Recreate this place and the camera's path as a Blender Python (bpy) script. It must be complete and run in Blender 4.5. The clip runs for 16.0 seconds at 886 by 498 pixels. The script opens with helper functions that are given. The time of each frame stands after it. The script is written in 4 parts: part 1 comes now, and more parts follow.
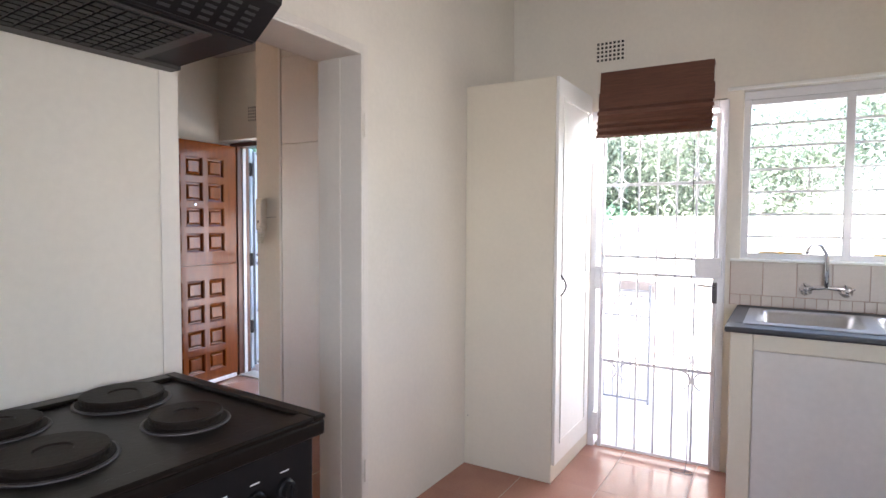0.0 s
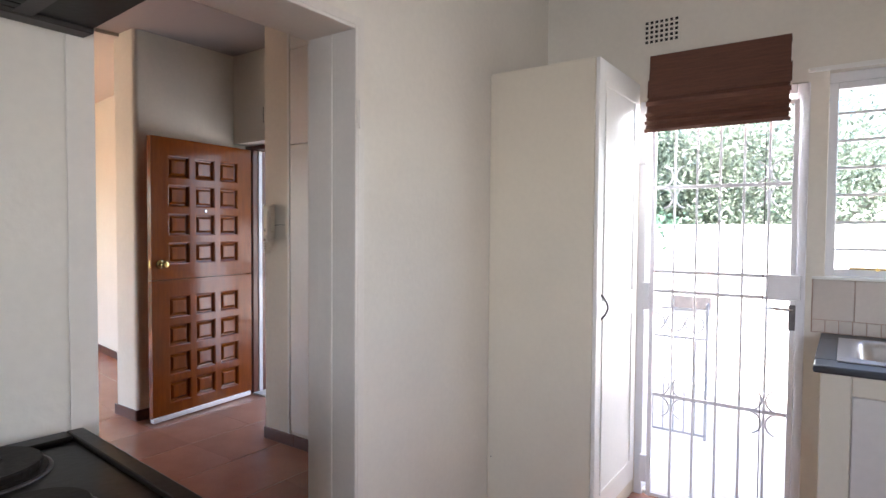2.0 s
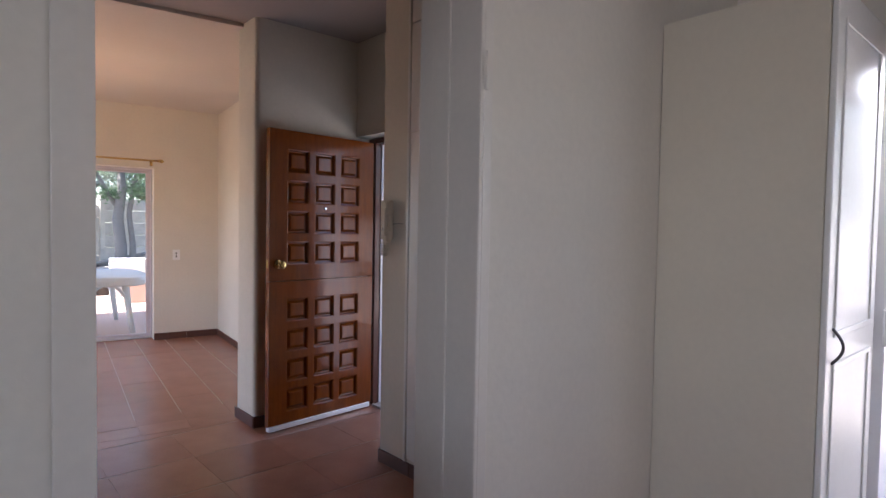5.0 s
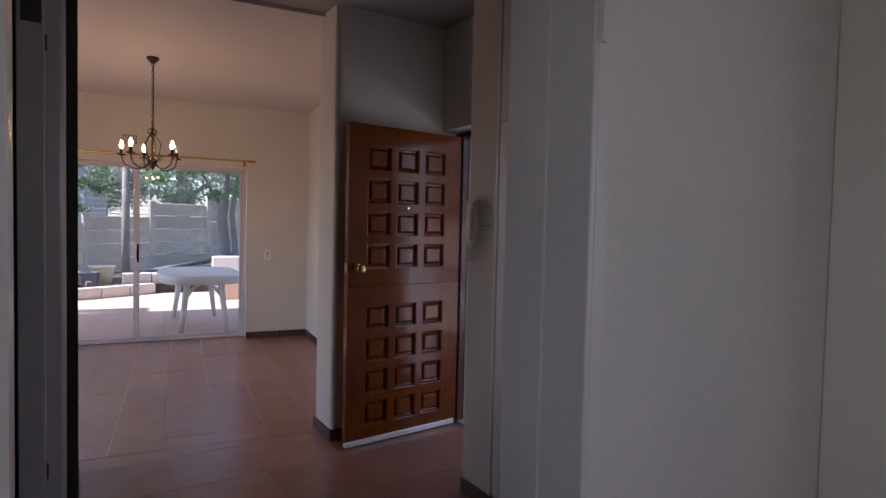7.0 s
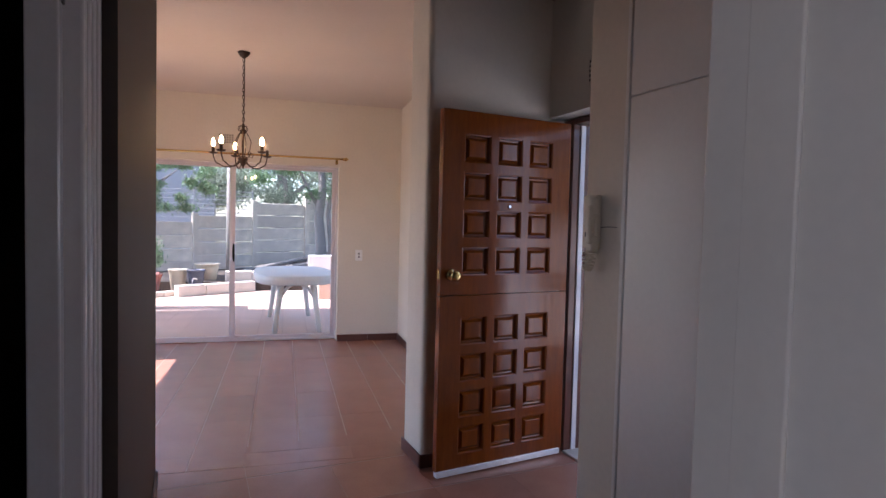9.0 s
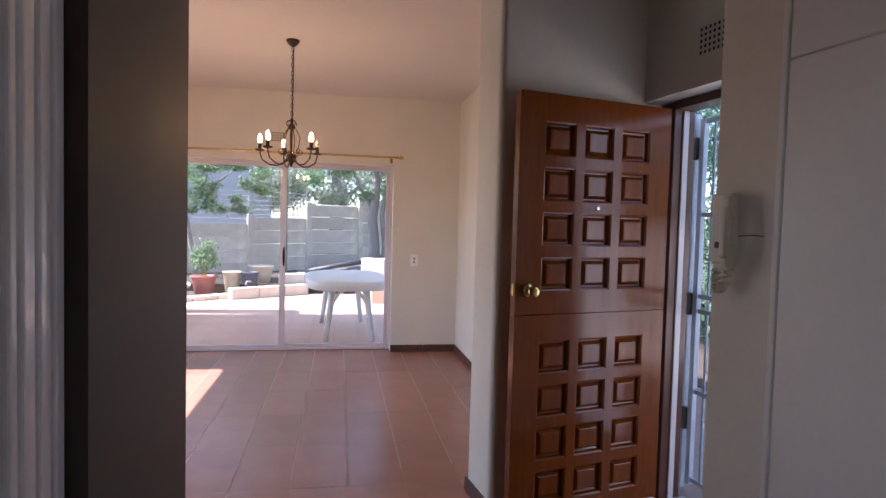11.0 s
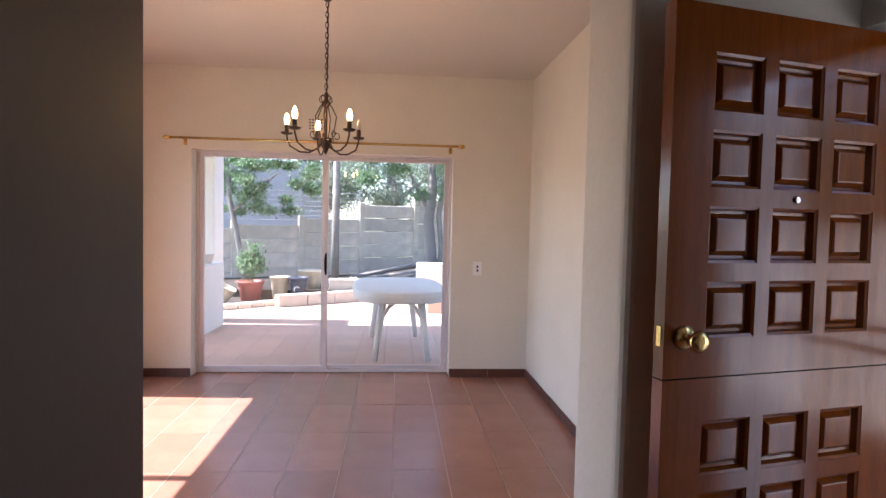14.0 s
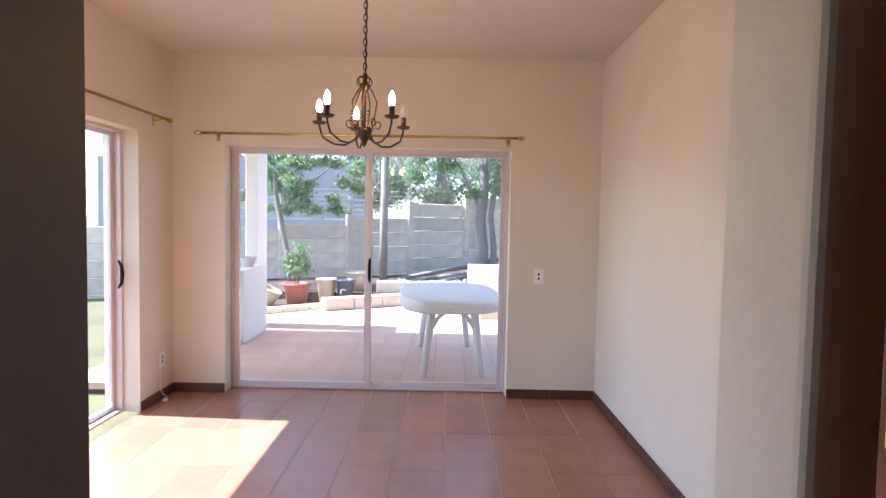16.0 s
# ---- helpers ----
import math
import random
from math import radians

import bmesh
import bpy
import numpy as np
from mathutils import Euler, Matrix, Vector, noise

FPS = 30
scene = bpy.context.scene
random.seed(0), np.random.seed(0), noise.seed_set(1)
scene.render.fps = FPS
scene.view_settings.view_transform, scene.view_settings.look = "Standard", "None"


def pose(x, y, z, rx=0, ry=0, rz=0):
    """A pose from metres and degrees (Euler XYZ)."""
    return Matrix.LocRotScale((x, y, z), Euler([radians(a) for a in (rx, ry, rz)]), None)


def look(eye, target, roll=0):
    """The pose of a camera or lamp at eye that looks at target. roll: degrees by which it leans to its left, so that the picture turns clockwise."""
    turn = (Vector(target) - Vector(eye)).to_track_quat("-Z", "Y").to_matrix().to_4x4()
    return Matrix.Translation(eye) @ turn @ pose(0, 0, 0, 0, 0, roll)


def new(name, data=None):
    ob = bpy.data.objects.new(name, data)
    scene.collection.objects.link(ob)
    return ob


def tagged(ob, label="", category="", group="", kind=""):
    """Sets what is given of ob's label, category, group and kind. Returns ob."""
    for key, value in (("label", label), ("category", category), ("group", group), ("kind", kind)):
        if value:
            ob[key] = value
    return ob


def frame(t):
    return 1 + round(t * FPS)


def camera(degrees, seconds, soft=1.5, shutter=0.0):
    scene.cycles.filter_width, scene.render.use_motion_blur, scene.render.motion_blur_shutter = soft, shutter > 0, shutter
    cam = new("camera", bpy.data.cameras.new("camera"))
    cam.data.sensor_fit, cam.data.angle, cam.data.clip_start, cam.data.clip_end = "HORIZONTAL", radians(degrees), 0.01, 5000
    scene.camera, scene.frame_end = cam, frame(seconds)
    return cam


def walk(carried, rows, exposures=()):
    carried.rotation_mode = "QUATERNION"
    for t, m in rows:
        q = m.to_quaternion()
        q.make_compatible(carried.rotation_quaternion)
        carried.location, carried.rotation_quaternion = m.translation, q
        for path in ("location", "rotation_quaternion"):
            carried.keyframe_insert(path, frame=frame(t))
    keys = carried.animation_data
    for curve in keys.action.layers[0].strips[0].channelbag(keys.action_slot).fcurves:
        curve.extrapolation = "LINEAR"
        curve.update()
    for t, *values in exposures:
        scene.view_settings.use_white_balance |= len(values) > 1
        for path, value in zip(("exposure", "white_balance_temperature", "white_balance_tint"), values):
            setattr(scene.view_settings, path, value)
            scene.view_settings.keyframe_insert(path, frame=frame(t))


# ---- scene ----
cam = camera(75.3, 16.0)
EXPOSURES = [(0.0, 3.2, 6300, 18), (2.0, 2.95, 6200, 18), (3.0, 2.6, 6150, 19), (4.2, 2.4, 6100, 21), (6.5, 1.25, 5750, 25), (7.5, 1.15, 5700, 26), (8.5, 1.5, 5750, 26), (9.0, 1.8, 5750, 26), (11.5, 1.92, 5850, 24), (12.5, 1.6, 5850, 24), (13.0, 1.58, 5900, 23), (14.5, 2.15, 5900, 21), (16.0, 2.12, 5800, 20)]
PATH = [
    (0, (-0.005, -0.091, 1.388), (-1.03, 1.624, 1.295), 0.3),
    (0.5, (-0.042, 0.02, 1.385), (-1.085, 1.724, 1.295), 0.3),
    (1, (-0.081, 0.118, 1.393), (-1.151, 1.806, 1.313), 0.3),
    (1.5, (-0.122, 0.236, 1.394), (-1.226, 1.902, 1.327), 0.4),
    (2, (-0.14, 0.355, 1.394), (-1.29, 1.989, 1.327), 0.4),
    (2.5, (-0.179, 0.437, 1.386), (-1.381, 2.034, 1.32), 0.4),
    (3, (-0.26, 0.498, 1.374), (-1.519, 2.05, 1.308), 0.6),
    (3.5, (-0.332, 0.58, 1.385), (-1.648, 2.084, 1.315), 0.6),
    (4, (-0.398, 0.651, 1.391), (-1.771, 2.104, 1.32), 0.7),
    (6.5, (-0.732, 0.982, 1.398), (-2.374, 2.122, 1.324), 1.3),
    (7, (-0.818, 1.041, 1.407), (-2.5, 2.121, 1.33), 1.3),
    (7.5, (-0.909, 1.091, 1.414), (-2.629, 2.109, 1.335), 1.3),
    (8, (-1.02, 1.14, 1.418), (-2.779, 2.088, 1.335), 1.4),
    (8.5, (-1.156, 1.194, 1.412), (-2.953, 2.067, 1.328), 1.5),
    (9, (-1.255, 1.229, 1.414), (-3.088, 2.026, 1.327), 1.4),
    (11.5, (-1.928, 1.356, 1.429), (-3.831, 1.962, 1.34), 1.4),
    (12, (-2.113, 1.383, 1.425), (-4.024, 1.968, 1.333), 1.2),
    (12.5, (-2.297, 1.424, 1.425), (-4.216, 1.98, 1.337), 1.3),
    (13, (-2.437, 1.444, 1.429), (-4.365, 1.971, 1.338), 1.2),
    (13.5, (-2.596, 1.489, 1.435), (-4.534, 1.978, 1.345), 1.2),
    (14, (-2.748, 1.537, 1.431), (-4.697, 1.976, 1.343), 1.3),
    (14.5, (-2.887, 1.553, 1.423), (-4.846, 1.945, 1.335), 1.3),
    (15, (-3.058, 1.587, 1.427), (-5.026, 1.932, 1.341), 1.0),
    (15.5, (-3.192, 1.583, 1.449), (-5.165, 1.894, 1.355), 0.6),
    (16, (-3.328, 1.609, 1.469), (-5.308, 1.878, 1.368), 1.1),
]
walk(cam, [(t, look(eye, target, roll)) for t, eye, target, roll in PATH], EXPOSURES)

# ---- world, sun and large lights ----
D = pose(-4.577, 2.0, 0, 0, 0, 82)          # the dining room's own axes: x to its north wall, y to the patio


def dv(v, u, z=0.0):
    return D @ Vector((v, u, z))


world = bpy.data.worlds.new("sky")
scene.world = world
world.use_nodes = True
wn = world.node_tree
sky = wn.nodes.new("ShaderNodeTexSky")
sky.sky_type, sky.sun_disc = "NISHITA", False
SUN_EL, SUN_DIR = 56.0, (D.to_3x3() @ Vector((-1.0, 0.05, 0))).normalized()
sky.sun_elevation, sky.sun_rotation = radians(SUN_EL), math.atan2(SUN_DIR.x, SUN_DIR.y)
wn.links.new(sky.outputs[0], wn.nodes["Background"].inputs[0])
wn.nodes["Background"].inputs[1].default_value = 0.145
sun = new("sun", bpy.data.lights.new("sun", "SUN"))
sun.data.energy, sun.data.angle, sun.data.color = 5.0, radians(0.6), (1.0, 0.95, 0.88)
sd = Vector((SUN_DIR.x * math.cos(radians(SUN_EL)), SUN_DIR.y * math.cos(radians(SUN_EL)), math.sin(radians(SUN_EL))))
sun.matrix_world = look(sd * 40, (0, 0, 0))


def window_light(name, m, w, h, watts, colour=(0.93, 0.97, 1.0), spread=180):
    a = new(name, bpy.data.lights.new(name, "AREA"))
    a.data.shape, a.data.size, a.data.size_y, a.data.energy, a.data.color = "RECTANGLE", w, h, watts, colour
    a.data.spread = radians(spread)
    a.matrix_world = m
    return a


# daylight through the far end of the kitchen window
window_light("kitchen_north_window_light", look((1.02, 3.455, 1.63), (0.2, 0.8, 0.9)), 0.95, 0.75, 1.5)
# sky light falling in under the head of the kitchen back doorway
window_light("kitchen_door_light", look((-0.67, 3.575, 2.0), (-1.0, 2.3, 0.2)), 0.62, 0.12, 3.6)
# added fill lamp in an unseen south opening, brightens faces towards the hall
window_light("kitchen_south_fill_light", look((1.0, -1.62, 1.6), (-1.55, 2.9, 1.3)), 1.0, 0.95, 1.05, (0.84, 0.90, 1.0), 60)
# daylight through the front doorway and the side sliding door
window_light("front_door_light", look((-3.60, 3.44, 1.1), (-3.85, 1.0, 0.9)), 0.38, 1.85, 1.0, (0.76, 0.88, 1.0))
window_light("side_door_light", look(dv(-2.80, 1.15, 1.15), dv(0.0, 1.15, 0.1)), 2.2, 1.8, 2.6, (0.80, 0.88, 1.0))


# ---- materials ----
def mat(name, base, rough=0.6, metal=0.0, vary=0.08, scale=6.0, fine=60.0, bump=0.15, coat=0.0, spec=0.5, rand=0.0, stretch=None):
    m = bpy.data.materials.new(name)
    m.use_nodes = True
    n, l = m.node_tree.nodes, m.node_tree.links
    p = n["Principled BSDF"]
    p.inputs["Roughness"].default_value, p.inputs["Metallic"].default_value = rough, metal
    p.inputs["Coat Weight"].default_value, p.inputs["Specular IOR Level"].default_value = coat, spec
    p.inputs["Coat Roughness"].default_value = 0.1
    tc = n.new("ShaderNodeTexCoord")
    src = tc.outputs["Object"]
    if stretch:
        mp = n.new("ShaderNodeMapping")
        mp.inputs["Scale"].default_value = stretch
        l.new(src, mp.inputs[0])
        src = mp.outputs[0]
    big, small = n.new("ShaderNodeTexNoise"), n.new("ShaderNodeTexNoise")
    for t, s in ((big, scale), (small, fine)):
        t.inputs["Scale"].default_value, t.inputs["Detail"].default_value = s, 5
        l.new(src, t.inputs["Vector"])
    mix = n.new("ShaderNodeMath")
    mix.operation = "MULTIPLY_ADD"
    mix.inputs[1].default_value = 0.6
    half = n.new("ShaderNodeMath")
    half.operation, half.inputs[1].default_value = "MULTIPLY", 0.4
    l.new(small.outputs[0], half.inputs[0])
    l.new(big.outputs[0], mix.inputs[0])
    l.new(half.outputs[0], mix.inputs[2])
    ramp = n.new("ShaderNodeValToRGB")
    ramp.color_ramp.elements[0].position, ramp.color_ramp.elements[1].position = 0.3, 0.7
    ramp.color_ramp.elements[0].color = (*[max(0, c * (1 - vary)) for c in base], 1)
    ramp.color_ramp.elements[1].color = (*[min(1, c * (1 + vary)) for c in base], 1)
    l.new(mix.outputs[0], ramp.inputs[0])
    col = ramp.outputs[0]
    if rand:
        oi, hs, ma = n.new("ShaderNodeObjectInfo"), n.new("ShaderNodeHueSaturation"), n.new("ShaderNodeMapRange")
        ma.inputs[3].default_value, ma.inputs[4].default_value = 1 - rand, 1 + rand
        l.new(oi.outputs["Random"], ma.inputs[0])
        l.new(ma.outputs[0], hs.inputs["Value"])
        l.new(col, hs.inputs["Color"])
        col = hs.outputs[0]
    l.new(col, p.inputs["Base Color"])
    if bump:
        b = n.new("ShaderNodeBump")
        b.inputs["Strength"].default_value, b.inputs["Distance"].default_value = bump, 0.01
        l.new(mix.outputs[0], b.inputs["Height"])
        l.new(b.outputs[0], p.inputs["Normal"])
    return m


def glass(name, tint=(0.97, 0.99, 0.98)):
    m = bpy.data.materials.new(name)
    m.use_nodes = True
    n, l = m.node_tree.nodes, m.node_tree.links
    n.remove(n["Principled BSDF"])
    tr, gl, mx = n.new("ShaderNodeBsdfTransparent"), n.new("ShaderNodeBsdfGlossy"), n.new("ShaderNodeMixShader")
    lw, pw, ad = n.new("ShaderNodeLayerWeight"), n.new("ShaderNodeMath"), n.new("ShaderNodeMath")
    tr.inputs[0].default_value = (*tint, 1)
    gl.inputs["Roughness"].default_value = 0.02
    lw.inputs[0].default_value = 0.5
    pw.operation, pw.inputs[1].default_value = "POWER", 5.0
    ad.operation, ad.inputs[1].default_value, ad.inputs[2].default_value = "MULTIPLY_ADD", 0.7, 0.035
    l.new(lw.outputs["Facing"], pw.inputs[0])
    l.new(pw.outputs[0], ad.inputs[0])
    l.new(ad.outputs[0], mx.inputs[0])
    l.new(tr.outputs[0], mx.inputs[1])
    l.new(gl.outputs[0], mx.inputs[2])
    l.new(mx.outputs[0], n["Material Output"].inputs[0])
    return m


def glow(name, colour, strength):
    m = bpy.data.materials.new(name)
    m.use_nodes = True
    n = m.node_tree.nodes
    n["Principled BSDF"].inputs["Base Color"].default_value = (*colour, 1)
    n["Principled BSDF"].inputs["Emission Color"].default_value = (*colour, 1)
    n["Principled BSDF"].inputs["Emission Strength"].default_value = strength
    return m


PLASTER = mat("cream plaster", (0.72, 0.67, 0.575), 0.75, vary=0.05, scale=2.5, fine=40, bump=0.25)
CEILING = mat("ceiling paint", (0.63, 0.57, 0.51), 0.85, vary=0.03, scale=1.5, fine=30, bump=0.1)
WHITE = mat("white gloss paint", (0.78, 0.76, 0.71), 0.32, vary=0.04, scale=3, fine=50, bump=0.06)
STEEL_WHITE = mat("white painted steel", (0.74, 0.73, 0.74), 0.22, vary=0.04, scale=5, fine=70, bump=0.05, coat=0.3)
TILE = mat("terracotta floor tile", (0.36, 0.17, 0.115), 0.25, vary=0.14, scale=5, fine=90, bump=0.06, rand=0.1)
GROUT = mat("pale grout", (0.43, 0.29, 0.22), 0.9, vary=0.15, scale=20, fine=120)
SKIRT = mat("brown skirting tile", (0.10, 0.04, 0.028), 0.4, vary=0.15, scale=6, fine=60, bump=0.08)
WOOD = mat("varnished red wood", (0.165, 0.036, 0.002), 0.2, vary=0.32, scale=5, fine=28, bump=0.05, coat=0.28, spec=0.24, stretch=(7, 7, 0.7))
WOOD_DARK = mat("dark red frame wood", (0.11, 0.03, 0.014), 0.35, vary=0.3, scale=5, fine=28, bump=0.06, coat=0.4, stretch=(7, 7, 0.7))
FRAME = mat("cream gloss frame paint", (0.71, 0.66, 0.58), 0.35, vary=0.05, scale=4, fine=50, bump=0.08)
BLIND = mat("brown woven blind", (0.11, 0.042, 0.022), 0.7, vary=0.3, scale=8, fine=40, bump=0.3, stretch=(1, 1, 14))
BLACK = mat("black enamel", (0.010, 0.0075, 0.006), 0.3, vary=0.3, scale=6, fine=70, bump=0.08, spec=0.16)
BLACK_MATT = mat("black plastic", (0.010, 0.009, 0.009), 0.45, vary=0.2, scale=8, fine=60, bump=0.08, spec=0.18)
IRON = mat("cast iron plate", (0.017, 0.012, 0.009), 0.55, vary=0.3, scale=9, fine=80, bump=0.2, spec=0.2)
SLOT = mat("worn grey slot", (0.03, 0.03, 0.03), 0.6, bump=0)
GREASE = mat("greasy filter grey", (0.035, 0.03, 0.027), 0.5, vary=0.3, scale=9, fine=60, bump=0.15)
CHROME = mat("chrome", (0.75, 0.75, 0.76), 0.12, 1.0, vary=0.05, bump=0)
STAINLESS = mat("brushed stainless steel", (0.55, 0.55, 0.56), 0.28, 1.0, vary=0.08, scale=4, fine=90, bump=0.05)
BRASS = mat("polished brass", (0.75, 0.52, 0.2), 0.2, 1.0, vary=0.1, scale=10, fine=60, bump=0.03)
BRONZE = mat("dark bronze iron", (0.06, 0.04, 0.03), 0.4, 0.6, vary=0.3, scale=20, fine=90, bump=0.1)
WORKTOP = mat("dark worktop", (0.022, 0.023, 0.028), 0.35, vary=0.3, scale=15, fine=120, bump=0.05)
SPLASH = mat("beige wall tile", (0.55, 0.48, 0.42), 0.3, vary=0.06, scale=5, fine=60, bump=0.05, rand=0.04)
CREAM = mat("cream cabinet board", (0.66, 0.60, 0.48), 0.5, vary=0.04, scale=3, fine=50, bump=0.08)
BOARD = mat("pale painted board", (0.64, 0.60, 0.55), 0.5, vary=0.06, scale=3, fine=40, bump=0.08)
PLASTIC = mat("cream plastic", (0.68, 0.62, 0.5), 0.4, vary=0.04, scale=6, fine=60, bump=0.03)
PLASTIC_WHITE = mat("white plastic", (0.86, 0.86, 0.84), 0.4, vary=0.04, scale=3, fine=40, bump=0.04)
GATE_BLUE = mat("grey blue gate paint", (0.46, 0.55, 0.65), 0.4, vary=0.15, scale=9, fine=70, bump=0.1)
ALU = mat("pale lilac aluminium frame", (0.68, 0.63, 0.64), 0.35, 0.2, vary=0.05, scale=6, fine=60, bump=0.03)
STRIP = mat("aluminium weather strip", (0.86, 0.87, 0.89), 0.3, 0.15, vary=0.06, scale=6, fine=60, bump=0.03)
DARK = mat("dark hole shade", (0.02, 0.018, 0.016), 0.9, bump=0)
HINGE = mat("dull hinge metal", (0.12, 0.11, 0.11), 0.5, 0.6, vary=0.2, scale=20, fine=80, bump=0.1)
GLASS = glass("window glass")
BULB = glow("lit candle bulb", (1.0, 0.58, 0.20), 46.0)
BULB_OFF = mat("unlit frosted bulb", (0.8, 0.76, 0.7), 0.3, vary=0.03, bump=0)
CONCRETE = mat("weathered concrete", (0.65, 0.57, 0.48), 0.9, vary=0.3, scale=3, fine=40, bump=0.4, rand=0.1)
STONE = mat("pale block", (0.55, 0.50, 0.44), 0.85, vary=0.18, scale=6, fine=50, bump=0.4, rand=0.08)
PATIO = mat("patio terracotta", (0.62, 0.44, 0.345), 0.55, vary=0.15, scale=3, fine=50, bump=0.1, rand=0.08)
SOIL = mat("dark soil", (0.06, 0.045, 0.035), 0.95, vary=0.4, scale=7, fine=60, bump=0.6)
PAVER = mat("brick paver", (0.28, 0.2, 0.17), 0.85, vary=0.2, scale=6, fine=60, bump=0.3, rand=0.12)
GROUND = mat("earth and grass", (0.10, 0.10, 0.05), 0.95, vary=0.4, scale=2, fine=30, bump=0.5)
WALL_OUT = mat("white yard wall", (0.78, 0.76, 0.72), 0.8, vary=0.05, scale=2, fine=40, bump=0.2)
BARK = mat("grey bark", (0.28, 0.25, 0.225), 0.9, vary=0.3, scale=8, fine=50, bump=0.6)
POT_RED = mat("red clay pot", (0.33, 0.10, 0.075), 0.6, vary=0.15, scale=6, fine=50, bump=0.1)
POT_CREAM = mat("cream pot", (0.5, 0.44, 0.33), 0.7, vary=0.15, scale=6, fine=50, bump=0.1)
POT_NAVY = mat("navy plastic bucket", (0.03, 0.04, 0.07), 0.45, vary=0.15, scale=6, fine=50, bump=0.05)
# near-black brown; in the room behind the doorway it stands in for shade
DARK_WALL = mat("dark brown wall", (0.052, 0.040, 0.033), 0.7, vary=0.12, scale=2, fine=30, bump=0.15)
TAUPE = mat("taupe hall ceiling", (0.36, 0.32, 0.30), 0.85, vary=0.04, scale=1.5, fine=30, bump=0.1)
GREY_WALL = mat("grey neighbour wall", (0.33, 0.34, 0.36), 0.9, vary=0.1, scale=2, fine=40, bump=0.2)


def leaf_mat(name, base):
    m = mat(name, base, 0.5, vary=0.3, scale=2, fine=14, bump=0)
    n, l = m.node_tree.nodes, m.node_tree.links
    p = n["Principled BSDF"]
    geo, hs, ma = n.new("ShaderNodeNewGeometry"), n.new("ShaderNodeHueSaturation"), n.new("ShaderNodeMapRange")
    ma.inputs[3].default_value, ma.inputs[4].default_value = 0.5, 1.6
    l.new(geo.outputs["Random Per Island"], ma.inputs[0])
    l.new(ma.outputs[0], hs.inputs["Value"])
    old = p.inputs["Base Color"].links[0].from_socket
    l.new(old, hs.inputs["Color"])
    l.new(hs.outputs[0], p.inputs["Base Color"])
    tl, add = n.new("ShaderNodeBsdfTranslucent"), n.new("ShaderNodeMixShader")
    l.new(hs.outputs[0], tl.inputs[0])
    add.inputs[0].default_value = 0.4
    l.new(p.outputs[0], add.inputs[1])
    l.new(tl.outputs[0], add.inputs[2])
    l.new(add.outputs[0], n["Material Output"].inputs[0])
    return m


LEAF = leaf_mat("green leaves", (0.19, 0.29, 0.15))
LEAF_DEEP = leaf_mat("deep blue green leaves", (0.11, 0.20, 0.13))
LEAF_PALE = leaf_mat("pale blue green leaves", (0.28, 0.33, 0.25))
LEAF_BRIGHT = leaf_mat("bright green leaves", (0.15, 0.26, 0.07))


# ---- mesh helpers ----
def link(name, bm, material, parent=None, m=None, smooth=False, label=""):
    me = bpy.data.meshes.new(name)
    bm.normal_update()
    if smooth:
        for f in bm.faces:
            f.smooth = True
    bm.to_mesh(me)
    bm.free()
    me.materials.append(material)
    ob = new(name, me)
    if parent is not None:
        ob.parent = parent
    if m is not None:
        ob.matrix_basis = m
    if label:
        ob["label"] = label
    return ob


def part(name, bm, material, parent, label="", m=None, smooth=False):
    return link(name, bm, material, parent, m, smooth, label)


def share(name, src, parent, m):
    ob = new(name, src.data)
    ob.parent, ob.matrix_basis = parent, m
    return ob


def thing(name, label, category, m=None, group="", kind=""):
    ob = new(name)
    ob.empty_display_size = 0.05
    if m is not None:
        ob.matrix_basis = m
    return tagged(ob, label, category, group, kind)


def add_box(bm, x0, x1, y0, y1, z0, z1, bevel=0.0, seg=2):
    t = bmesh.new() if bevel else bm
    vs = [t.verts.new((x, y, z)) for z in (z0, z1) for x, y in ((x0, y0), (x1, y0), (x1, y1), (x0, y1))]
    for f in ((3, 2, 1, 0), (4, 5, 6, 7), (0, 1, 5, 4), (1, 2, 6, 5), (2, 3, 7, 6), (3, 0, 4, 7)):
        t.faces.new([vs[i] for i in f])
    if bevel:
        bmesh.ops.bevel(t, geom=t.edges[:], offset=bevel, segments=seg, affect="EDGES", profile=0.5)
        me = bpy.data.meshes.new("tmp")
        t.to_mesh(me)
        t.free()
        bm.from_mesh(me)
        bpy.data.meshes.remove(me)
    return bm


def box(x0, x1, y0, y1, z0, z1, bevel=0.0, seg=2):
    return add_box(bmesh.new(), min(x0, x1), max(x0, x1), min(y0, y1), max(y0, y1), z0, z1, bevel, seg)


def add_tube(bm, pts, r, seg=8, caps=True):
    pts = [Vector(p) for p in pts]
    rings, ref = [], None
    for i, p in enumerate(pts):
        d = (pts[min(i + 1, len(pts) - 1)] - pts[max(i - 1, 0)]).normalized()
        if ref is None:
            ref = d.orthogonal().normalized()
        ref = (ref - d * ref.dot(d)).normalized()
        side = d.cross(ref)
        rr = r[i] if isinstance(r, (list, tuple)) else r
        rings.append([bm.verts.new(p + rr * (math.cos(a) * ref + math.sin(a) * side)) for a in (2 * math.pi * k / seg for k in range(seg))])
    for a, b in zip(rings, rings[1:]):
        for k in range(seg):
            bm.faces.new((a[k], a[(k + 1) % seg], b[(k + 1) % seg], b[k]))
    if caps:
        bm.faces.new(rings[0][::-1])
        bm.faces.new(rings[-1])
    return bm


def tube(pts, r, seg=8):
    return add_tube(bmesh.new(), pts, r, seg)


